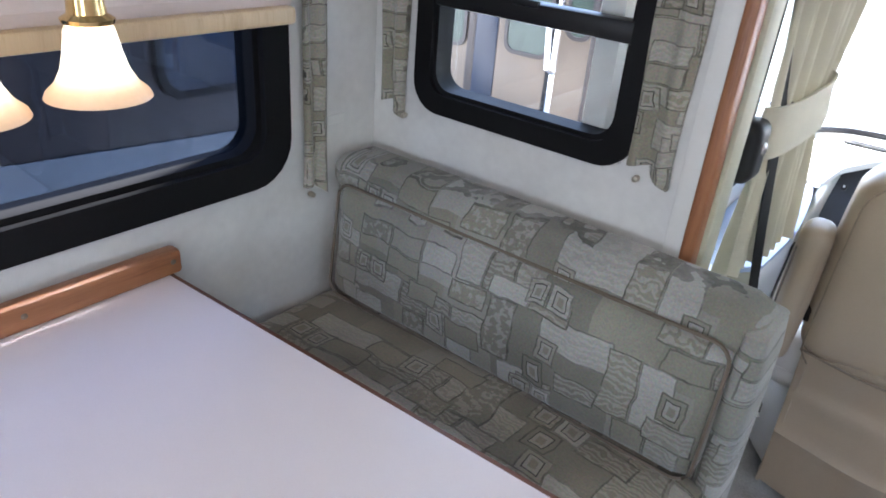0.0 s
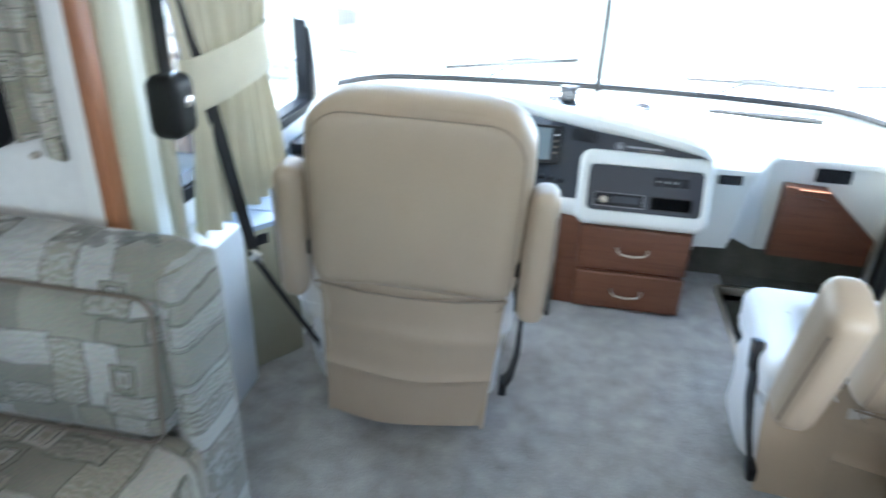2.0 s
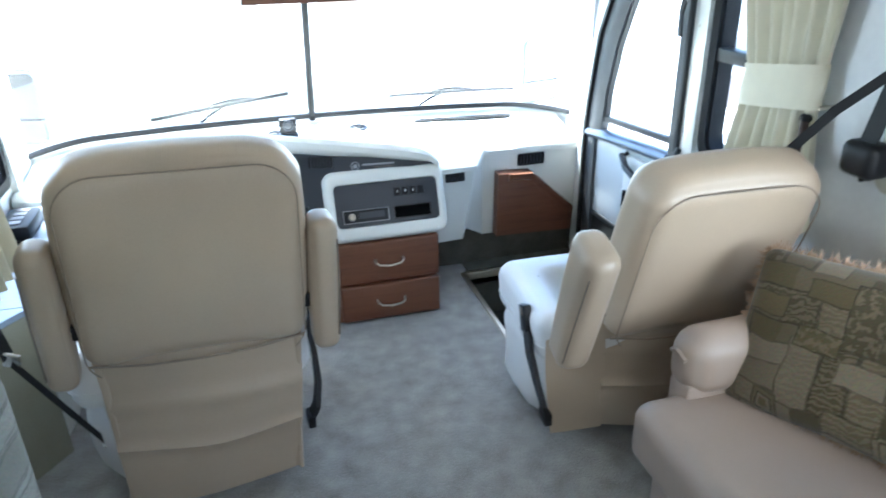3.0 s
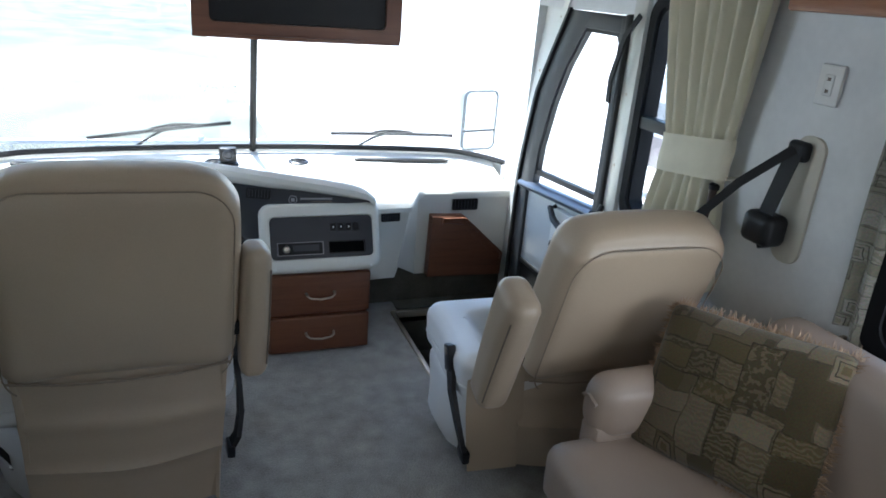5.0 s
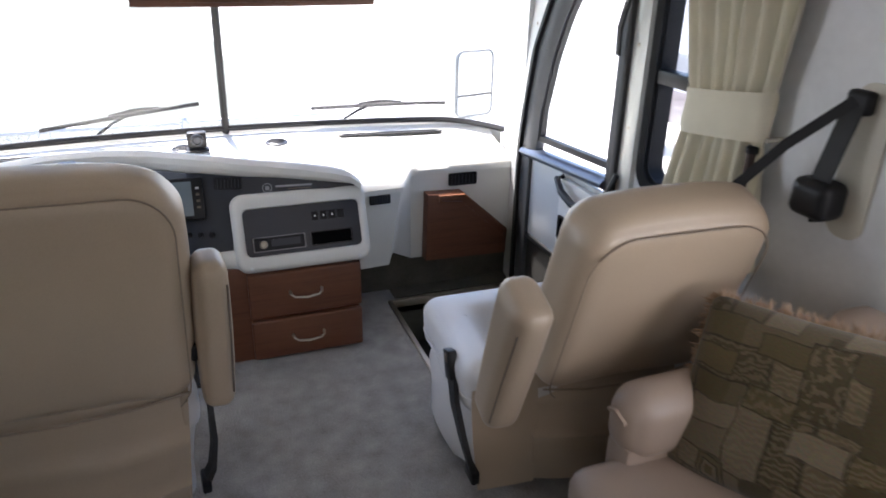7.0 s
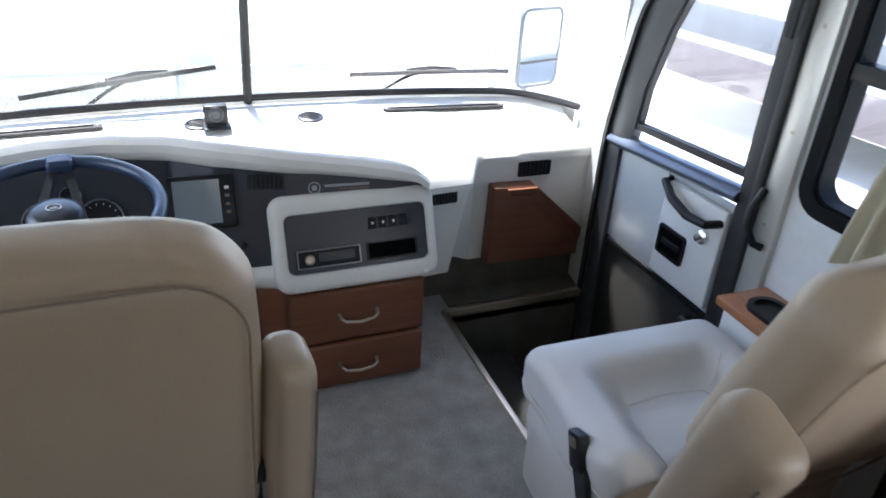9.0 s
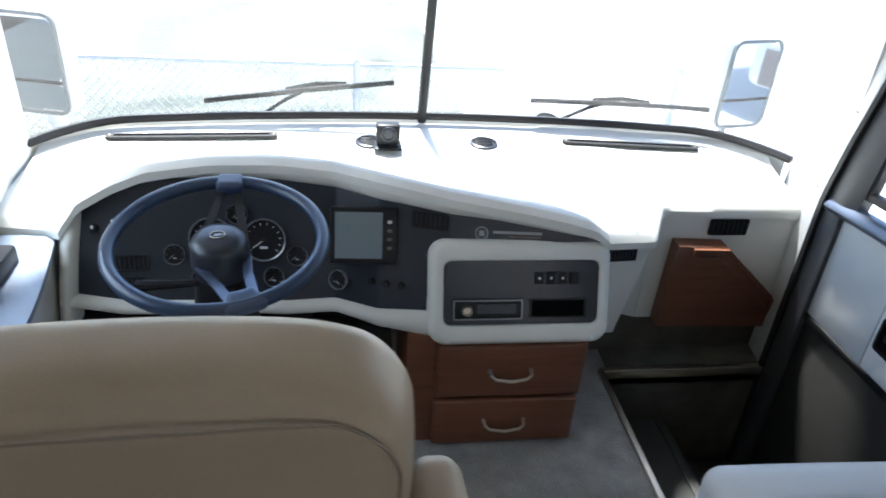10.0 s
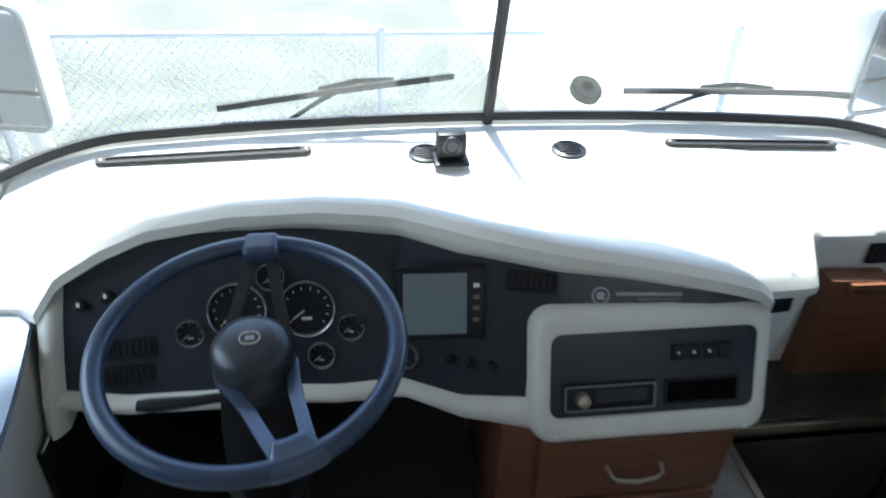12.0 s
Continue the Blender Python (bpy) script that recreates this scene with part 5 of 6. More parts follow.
# ---- entry door and right wall ----
def build_door():
    t = structure(new("door_1"), "closed entry door with a large pane and pale lower panel", "door")
    t.matrix_basis = axes((XR, 3.01, 0), (0, -1, 0), (0, 0, 1))
    # local x runs rearwards, y up, z into the room
    w0, w1 = -0.385, 0.315
    grey = mat("grey_door_frame", (0.055, 0.057, 0.060), 0.5, 0.1, var=0.08)
    bm = bmesh.new()
    for a, b, c, d in ((w0, w0 + 0.075, -0.60, 0.66), (w0 + 0.26, w1 - 0.068, 1.352, 1.412), (w0 + 0.075, w1 - 0.068, -0.60, -0.52)):
        box(bm, a, b, c, d, -0.045, -0.004, 0.008)
    part("door_frame", bm, grey, t)
    # swept-back front stile beside the pane
    GLASS_EDGE = [(0.64, 3.275), (0.71, 3.262), (0.83, 3.25), (1.04, 3.187), (1.20, 3.11), (1.352, 3.0), (1.412, 2.95)]
    z_at = lambda v: 0.64 + 0.772 * v
    part("front_stile", sheet(bmesh.new(), lambda u, v: Vector((3.01 - (door_front(z_at(v)) * (1 - u) + lerp(z_at(v), GLASS_EDGE) * u), z_at(v), -0.006 + 0.010 * math.sin(math.pi * u))), 8, 16, (0, 0, -0.035)), grey, t)
    part("rear_stile", cube(w1 - 0.068, w1 - 0.002, -0.60, 1.412, -0.044, 0.0, 0.008), RUBBER, t)
    bm = bmesh.new()
    sheet(bm, lambda u, v: Vector((w0 + 0.02 + 0.62 * u, 0.612 + 0.048 * u + 0.045 * v, -0.006 + 0.024 * math.sin(math.pi * v))), 4, 8, (0, 0, -0.03))
    part("sill", bm, mat("blue_grey_sill", (0.10, 0.12, 0.16), 0.3, 0.3), t)
    rim = [(3.01 - y, z) for z, y in GLASS_EDGE[1:6]]
    rim = [(w1 - 0.07, 0.74)] + rim + [(w1 - 0.085, 1.352), (w1 - 0.07, 1.33)]
    cx, cz = sum(p[0] for p in rim) / len(rim), sum(p[1] for p in rim) / len(rim)
    shrink = lambda k: [(cx + (x - cx) * k, cz + (y - cz) * k) for x, y in rim]
    g = part("pane", plate(bmesh.new(), shrink(1.01), -0.03, -0.026), GLASS, t, smooth=False)
    g.visible_shadow = False
    part("window_gasket", ring(bmesh.new(), shrink(1.02), shrink(0.955), -0.036, -0.012), RUBBER, t)
    part("lower_panel", cube(w0 + 0.04, w1 - 0.06, 0.27, 0.64, -0.036, -0.020, 0.004), DOORPANEL, t)
    part("kick_plate", cube(w0 + 0.06, w1 - 0.06, -0.52, 0.265, -0.036, -0.022, 0.004), mat("grey_kick", (0.032, 0.031, 0.028), 0.85, spec=0.10), t)
    part("trim_strip", cube(w0 + 0.04, w1 - 0.06, 0.262, 0.284, -0.034, -0.012, 0.004), BLACK, t)
    card = part("latch_card", cube(-0.035, 0.238, 0.30, 0.625, -0.022, 0.006, 0.012), PLASTIC_W, t, "white moulded latch panel")
    part("recess", ring(bmesh.new(), [(x + 0.05, y + 0.43) for x, y in rrect(0.128, 0.10, 0.012, 4)], [(x + 0.05, y + 0.43) for x, y in rrect(0.108, 0.08, 0.008, 4)], 0.004, 0.012), BLACK, card)
    # black plate for the shadow in the latch recess
    part("recess_shadow", cube(-0.005, 0.105, 0.389, 0.471, 0.0055, 0.0075, 0), OPENING_SHADOW, card, smooth=False)
    part("latch_lever", cube(0.01, 0.095, 0.42, 0.44, 0.007, 0.014, 0.003), BLACK, card)
    part("lock_knob", lathe(bmesh.new(), [(0.024, 0), (0.022, 0.012), (0.012, 0.018), (0.010, 0.03), (0, 0.032)], 16), CHROME, card, m=pose(0.175, 0.52, 0.006))
    part("panel_line", cube(-0.055, -0.048, 0.29, 0.63, -0.021, -0.017, 0.001), RADIO_TRIM, t)
    part("pull_handle", tube(bmesh.new(), [(-0.02, 0.625, 0.0), (-0.01, 0.625, 0.03), (0.05, 0.595, 0.045), (0.13, 0.572, 0.045), (0.20, 0.575, 0.04), (0.225, 0.585, 0.0)], [0.012, 0.013, 0.014, 0.014, 0.013, 0.012], 8), BLACK, t)
    part("door_stop", puff(0.08, 0.05, 0.05, 0.02), BLACK, t, m=pose(0.20, 0.22, 0.0))
    # jamb: black seal, pale moulding with screws
    bm = cube(XR - 0.03, XR + 0.01, 2.668, 2.697, -0.55, 1.42, 0.008)
    structure(part("trim", bm, RUBBER), "black rubber seal along the door", "trim")
    bm = sheet(bmesh.new(), lambda u, v: Vector((XR - 0.010, door_front(-0.55 + 1.97 * v) - 0.002 + 0.018 * u, -0.55 + 1.97 * v)), 1, 40, (0.016, 0, 0))
    structure(part("trim", bm, RUBBER), "black rubber seal along the door", "trim")
    bm = cube(XR - 0.018, XR + 0.004, 2.595, 2.668, 0.0, 1.60, 0.006)
    tr = structure(part("trim", bm, ALU), "pale aluminium moulding beside the door with screws", "trim")
    for k in range(7):
        part("screw", lathe(bmesh.new(), [(0, 0.002), (0.005, 0.0015), (0.006, 0)], 8), BRUSHED, tr, m=axes((XR - 0.018, 2.634, 0.16 + 0.25 * k), (0, -1, 0), (0, 0, 1)))
    # grab strap by the door
    t2 = thing("grab_strap", pose(0, 0, 0), "black grab strap hanging beside the entry door", "strap")
    part("band", strap(bmesh.new(), [(XR - 0.035, 2.60, 1.42), (XR - 0.055, 2.64, 1.35), (XR - 0.05, 2.695, 1.2), (XR - 0.04, 2.705, 1.12)], 0.022, 0.006, (0, 1, 0.3)), WEB, t2)
    t3 = thing("grab_bar", pose(0, 0, 0), "black grab handle low beside the door", "handle")
    part("bar", tube(bmesh.new(), [(XR - 0.02, 2.66, 0.75), (XR - 0.04, 2.665, 0.70), (XR - 0.042, 2.66, 0.64), (XR - 0.035, 2.635, 0.605), (XR - 0.02, 2.615, 0.60)], 0.011, 8), BLACK, t3)


DOORPANEL = mat("door_panel_vinyl", (0.55, 0.57, 0.56), 0.5, var=0.04)


def build_curtain(name, m, label, w=0.40, top=0.55, bottom=0.40, spread=1.0):
    """A pleated cab curtain gathered by a wide band; local x along the wall, y up from the band, z into the room."""
    t = thing(name, m, label, "curtain", "cab curtains")

    def f(lo, hi, wl, wh, shift):
        def g(u, v):
            w_ = wl + (wh - wl) * v ** 0.8
            amp = 0.010 + 0.016 * v
            s = u * 2 - 1
            return Vector((s * w_ / 2 + shift * v, lo + (hi - lo) * v, 0.045 + amp * math.sin(u * 44 + 1.5 * math.sin(v * 2)) + 0.008 * math.sin(u * 13)))
        return g
    part("drape", sheet(bmesh.new(), f(0.03, top, w * 0.62, w * 1.05, -0.02), 90, 14, (0, 0, -0.003)), CURTAIN, t)
    part("tail", sheet(bmesh.new(), f(-0.03, -bottom, w * 0.62, w * 0.86 * spread, 0.0), 90, 12, (0, 0, -0.003)), CURTAIN, t)
    def band(u, v):
        s = u * 2 - 1
        return Vector((s * w * 0.34, -0.055 + 0.115 * v + 0.02 * s, 0.045 + 0.034 * math.sqrt(max(0.0, 1 - (abs(s) ** 3.0))) + 0.003 * math.sin(v * 6.28)))
    part("tie_band", sheet(bmesh.new(), band, 24, 6, (0, 0, -0.006)), CURTAIN, t)
    part("tie_knob", tube(bmesh.new(), [(w * 0.34, -0.03, 0.0), (w * 0.34, -0.03, 0.05)], 0.006, 6), BRUSHED, t)
    return t


def build_right_wall():
    t = thing("wall_socket", axes((XR, 1.837, 1.312), (0, -1, 0), (0, 0, 1)), "white wall socket with two small outlets", "socket")
    part("plate", cube(-0.034, 0.034, -0.048, 0.048, 0, 0.011, 0.004), PLASTIC_W, t)
    part("insert", cube(-0.013, 0.013, -0.025, 0.025, 0.009, 0.013, 0.003), PLASTIC_W, t)
    for y in (-0.014, 0.014):
        part("outlet", cube(-0.005, 0.005, y - 0.004, y + 0.004, 0.0125, 0.0135, 0), PIPING, t, smooth=False)
    # passenger belt
    t = thing("seat_belt", axes((XR, 1.872, 1.022), (0, -1, 0), (0, 0, 1)), "black seat belt on a beige wall plate with its reel", "seat belt")
    part("wall_plate", plate(bmesh.new(), [(x + 0.03, y) for x, y in rrect(0.09, 0.33, 0.035)], 0, 0.008, bevel=0.003), CURTAINP, t)
    part("reel", puff(0.10, 0.085, 0.075, 0.022, (0, 0, 0.004), 10), BLACK, t, m=pose(-0.015, -0.085, 0.045))
    part("reel_loop", tube(bmesh.new(), [(-0.045, -0.115, 0.03), (-0.03, -0.145, 0.03), (0.0, -0.13, 0.03)], 0.006, 6), BLACK, t)
    part("guide", puff(0.06, 0.05, 0.03, 0.012), BLACK, t, m=pose(0.01, 0.125, 0.02))
    part("webbing", strap(bmesh.new(), [(-0.01, -0.06, 0.06), (0.0, 0.04, 0.045), (0.01, 0.12, 0.035)], 0.048, 0.003, (1, 0, 0)), WEB, t)
    part("webbing", strap(bmesh.new(), [(0.01, 0.13, 0.038), (-0.08, 0.02, 0.10), (-0.18, -0.12, 0.14), (-0.26, -0.24, 0.12)], 0.024, 0.003, (0.57, -0.49, -0.37)), WEB, t)
    t = thing("belt_post", pose(0, 0, 0), "dark metal post standing beside the passenger curtain", "post")
    part("rod", tube(bmesh.new(), [(XR - 0.045, 2.095, 0.0), (XR - 0.045, 2.095, 0.985)], 0.013, 10), mat("bronze_metal", (0.06, 0.04, 0.035), 0.3, 0.6), t)
    part("cap", lathe(bmesh.new(), [(0.016, 0), (0.016, 0.012), (0.010, 0.018), (0, 0.019)], 12), BLACK, t, m=pose(XR - 0.045, 2.095, 0.980))
    # overhead cabinet
    t = thing("overhead_cabinet", pose(0, 0, 0), "cherry-stained overhead cabinet above the sofa", "cabinet")
    part("body", cube(0.86, XR, -0.6, 1.72, 1.50, ZC, 0.006), OAK_Y, t)
    part("light_rail", cube(0.85, 0.875, -0.6, 1.73, 1.47, 1.51, 0.006), OAK_Y, t)
    # shelf with a cup holder
    t = thing("cup_shelf", pose(0, 0, 0), "cherry-stained ledge with a black cup holder by the seat", "shelf")
    part("board", cube(0.985, XR, 2.18, 2.585, 0.475, 0.50, 0.005), OAK_Y, t)
    part("bracket", cube(1.0, XR, 2.2, 2.565, 0.0, 0.475, 0.004), PLASTIC_W, t)
    part("cup_holder", ring(bmesh.new(), rrect(0.10, 0.15, 0.045), rrect(0.075, 0.125, 0.036), 0.50, 0.512, pose(1.062, 2.46, 0)), BLACK, t)
    part("cup_well", plate(bmesh.new(), rrect(0.085, 0.135, 0.04), 0.5005, 0.503, pose(1.062, 2.46, 0)), RUBBER, t, smooth=False)


CURTAINP = mat("beige_plastic", (0.55, 0.52, 0.43), 0.45, var=0.03)
build_door()
build_curtain("cab_curtain", axes((XR, 2.205, 1.05), (0, -1, 0), (0, 0, 1)), "cream pleated curtain gathered by a cloth band", 0.44, 0.62, 0.36)
build_right_wall()


# ---- left side of the cab ----
def build_left():
    build_curtain("cab_curtain", axes((-0.955, 2.205, 1.07), (0.12, 1, 0), (0, 0, 1)), "cream pleated curtain gathered by a cloth band", 0.50, 0.70, 0.36, 0.9)
    t = thing("seat_belt", pose(0, 0, 0), "black seat belt with its reel beside the driver", "seat belt")
    part("post", cube(-0.99, -0.962, 1.995, 2.025, 0.0, 1.6, 0.008), CURTAINP, t)
    part("reel", puff(0.075, 0.09, 0.13, 0.022, (0, 0, 0.004), 10), BLACK, t, m=pose(-0.95, 2.01, 1.02))
    part("reel_button", lathe(bmesh.new(), [(0, 0.008), (0.012, 0.006), (0.015, 0)], 14), CHROME, t, m=axes((-0.914, 2.016, 1.03), (0, 1, 0), (0, 0, 1)))
    part("guide", puff(0.05, 0.05, 0.06, 0.014), BLACK, t, m=pose(-0.96, 2.01, 1.44))
    part("webbing", strap(bmesh.new(), [(-0.953, 2.01, 1.08), (-0.953, 2.01, 1.26), (-0.953, 2.01, 1.44)], 0.046, 0.003, (0, 1, 0)), WEB, t)
    part("webbing", strap(bmesh.new(), [(-0.942, 2.02, 1.44), (-0.917, 2.075, 1.12), (-0.887, 2.118, 0.81), (-0.862, 2.135, 0.615)], 0.036, 0.003, (0.3, 1, 0)), WEB, t)
    part("webbing", strap(bmesh.new(), [(-0.859, 2.137, 0.595), (-0.82, 2.25, 0.385), (-0.782, 2.36, 0.185)], 0.016, 0.003, (0.3, 1, 0)), WEB, t)
    part("tongue", cube(-0.018, 0.018, -0.004, 0.004, -0.028, 0.028, 0.003), CHROME, t, m=pose(-0.857, 2.135, 0.605, 30, 20))
    part("anchor_bolt", lathe(bmesh.new(), [(0, 0.012), (0.012, 0.01), (0.014, 0)], 10), CHROME, t, m=pose(-0.780, 2.362, 0.175, 40, 0, 0))
    # side console
    t = thing("side_console", pose(0, 0, 0), "white side console with dark switches beside the driver", "console")
    part("rear_panel", cube(-1.165, -1.022, 2.10, 2.40, 0.0, 0.56, 0.012), mat("white_panel", (0.58, 0.59, 0.58), 0.5, var=0.06), t)
    olive = mat("olive_beige_panel", (0.30, 0.28, 0.20), 0.5, var=0.10, scale=5, bump=0.15, bscale=200)
    blue = mat("blue_grey_top", (0.25, 0.30, 0.38), 0.35, var=0.1)
    # its rear end slants out towards the seat
    plan = [(-1.165, 2.43), (-1.055, 2.445), (-0.945, 2.598), (-1.165, 2.598)]
    part("end_panel", plate(bmesh.new(), plan, 0.0, 0.494, bevel=0.004), olive, t, "olive-beige end panel", smooth=False)
    part("end_cap", plate(bmesh.new(), [(x, y - 0.004 if y < 2.5 else y) for x, y in plan], 0.4945, 0.512, bevel=0.003), blue, t, smooth=False)
    def body(u, v):
        a = u * math.pi * 0.5
        x = -1.165 + (0.16 + 0.03 * v) * 1.0 * math.cos(a * 0.2) + 0.03 * math.sin(u * math.pi)
        return Vector((x + 0.025 * (1 - u), 2.60 + 0.68 * u, 0.0 + (0.50 + 0.06 * u) * v))
    part("body", sheet(bmesh.new(), body, 16, 10, (-0.08, 0, 0)), DASH, t)
    def topp(u, v):
        x = -1.165 + (0.19 * math.cos(u * math.pi * 0.1) + 0.03 * math.sin(u * math.pi)) * v
        return Vector((x + 0.03 * (1 - u) * v, 2.60 + 0.72 * u, 0.512 + 0.053 * u))
    part("top", sheet(bmesh.new(), topp, 16, 4, (0, 0, -0.015)), blue, t)
    for k in range(5):
        part("switch", cube(-1.11, -1.06, 2.86 + 0.075 * k, 2.91 + 0.075 * k, 0.530 + 0.004 * k, 0.548 + 0.004 * k, 0.004), BLACK, t)
    pad = part("gear_pad", cube(-1.13, -1.03, 3.02, 3.22, 0.545, 0.60, 0.012), BLACK, t, "black push-button gear selector")
    for k in range(4):
        part("gear_button", cube(-1.10, -1.06, 3.045 + 0.042 * k, 3.075 + 0.042 * k, 0.60, 0.605, 0.002), RADIO_TRIM, pad)
    part("socket", cube(-0.020, 0.020, -0.017, 0.017, -0.002, 0.006, 0.002), BLACK, t, m=axes((-1.016, 2.499, 0.462), (0.583, 0.812, 0), (0, 0, 1)))
    # pedals, and black sheets added for the footwell's shadow; the roof blocks light
    t = thing("pedal_box", pose(0, 0, 0), "black pedals in a footwell blackened for shadow", "pedals")
    part("shadow_wall", cube(-0.96, -0.11, 3.72, 3.74, 0.0, 0.56, 0), RUBBER, t, smooth=False)
    part("shadow_side", cube(-0.965, -0.955, 3.14, 3.72, 0.0, 0.38, 0), RUBBER, t, smooth=False)
    part("shadow_roof", cube(-0.95, -0.11, 3.37, 3.72, 0.375, 0.385, 0), RUBBER, t, smooth=False)
    part("shadow_mat", cube(-0.95, -0.11, 3.00, 3.72, 0.001, 0.010, 0.003), MAT_DARK, t)
    for x, w, z in ((-0.62, 0.07, 0.12), (-0.42, 0.05, 0.10)):
        part("pedal", cube(x - w, x + w, 3.50, 3.52, z, z + 0.12, 0.006), RUBBER, t)
        part("pedal_arm", tube(bmesh.new(), [(x, 3.51, z + 0.08), (x, 3.60, z + 0.2), (x, 3.72, z + 0.25)], 0.01, 6), RUBBER, t)


build_left()


# ---- small things on the dash, mirrors, wipers, television ----
def build_cab_details():
    t = thing("dash_camera", pose(-0.128, 3.80, 0.622), "small black camera on a stand on the dashboard", "camera")
    part("foot", cube(-0.045, 0.045, -0.035, 0.04, 0, 0.008, 0.004), BLACK, t)
    part("body", cube(-0.038, 0.038, -0.012, 0.030, 0.012, 0.078, 0.008), BLACK, t)
    part("lens", lathe(bmesh.new(), [(0.026, 0), (0.025, 0.008), (0.018, 0.010), (0.014, 0.006), (0, 0.007)], 20), PANEL, t, m=axes((0, -0.012, 0.048), (1, 0, 0), (0, 0, 1)))
    for s in (-1, 1):
        part("hinge_knob", lathe(bmesh.new(), [(0.010, 0), (0.009, 0.008), (0, 0.009)], 10), BLACK, t, m=axes((s * 0.038, 0.008, 0.045), (0, -s, 0), (0, 0, 1)))
    # mirrors outside
    for s in (-1, 1):
        t = thing("wing_mirror", pose(s * (1.188 if s > 0 else 1.245), 4.10, 0.790, 0, 0, s * 14), "white-backed wing mirror with an upper and a lower glass", "mirror", "wing mirrors")
        part("housing", puff(0.225, 0.09, 0.325, 0.035, (0, 0.012, 0), 10), mat("mirror_shell", (0.78, 0.79, 0.78), 0.3, var=0.02), t)
        M = axes((0, -0.060, 0), (1, 0, 0), (0, 0, 1))
        part("glass", plate(bmesh.new(), [(x, y + 0.045) for x, y in rrect(0.200, 0.200, 0.025)], 0, 0.004), MIRROR, t, m=M, smooth=False)
        part("wide_glass", plate(bmesh.new(), [(x, y - 0.103) for x, y in rrect(0.200, 0.088, 0.02)], 0, 0.004), MIRROR, t, m=M, smooth=False)
        part("rim", ring(bmesh.new(), rrect(0.228, 0.328, 0.04), rrect(0.205, 0.305, 0.03), -0.004, 0.006), MIRROR_RIM, t, m=M)
        part("divider", box(bmesh.new(), -0.105, 0.105, -0.060, -0.049, 0.001, 0.006), RUBBER, t, m=M, smooth=False)
        part("arm", tube(bmesh.new(), [(0, 0.0, -0.15), (s * -0.02, 0.0, -0.24), (s * -0.10, -0.04, -0.30), (s * -0.16, -0.10, -0.32)], [0.03, 0.026, 0.026, 0.03], 10), mat("mirror_arm", (0.70, 0.71, 0.70), 0.35, var=0.03), t)
    # wipers lie outside on the glass
    for s, x0, x1, z0, z1, px in ((-1, -0.72, -0.10, 0.705, 0.775, -0.36), (1, 0.38, 1.0, 0.725, 0.735, 0.70)):
        t = thing("wiper", pose(0, 0, 0), "black windscreen wiper resting outside on the glass", "wiper", "wipers")
        L = lambda x: ws(x, z0 + (z1 - z0) * (x - x0) / (x1 - x0), 0.035)
        part("blade", strap(bmesh.new(), [L(x0 + (x1 - x0) * k / 8) for k in range(9)], 0.016, 0.010, (0, 0, 1)), RUBBER, t)
        part("bridge", strap(bmesh.new(), [L(px - 0.10) + Vector((0, 0.012, 0.006)), L(px) + Vector((0, 0.018, 0.014)), L(px + 0.10) + Vector((0, 0.012, 0.006))], 0.014, 0.006, (0, 0, 1)), BLACK, t)
        part("arm", tube(bmesh.new(), [L(px) + Vector((0, 0.02, 0.01)), ws(px - 0.10, 0.70, 0.06), ws(px - 0.20, 0.62, 0.09)], 0.007, 6), BLACK, t)
    # television over the windscreen
    t = thing("television", pose(0.088, 3.10, 1.245), "dark television in a cherry-stained frame above the windscreen", "television")
    part("surround", ring(bmesh.new(), rrect(0.71, 0.46, 0.02, 4), rrect(0.60, 0.36, 0.02, 4), 0, 0.03, axes((0, 0, 0.23), (1, 0, 0), (0, 0, 1))), OAK, t)
    part("screen", plate(bmesh.new(), rrect(0.61, 0.37, 0.02, 4), 0.0, 0.012, axes((0, 0, 0.23), (1, 0, 0), (0, 0, 1))), BLACK, t, smooth=False)
    part("case", cube(-0.35, 0.35, 0.001, 0.30, 0.005, 0.73, 0.01), OAK, t)
    part("lower_shelf", sheet(bmesh.new(), lambda u, v: Vector((0.71 * (u - 0.5), -0.02 - 0.03 * math.sin(math.pi * u) + 0.05 * v, 0.0)), 14, 2, (0, 0, 0.012)), OAK, t)


build_cab_details()


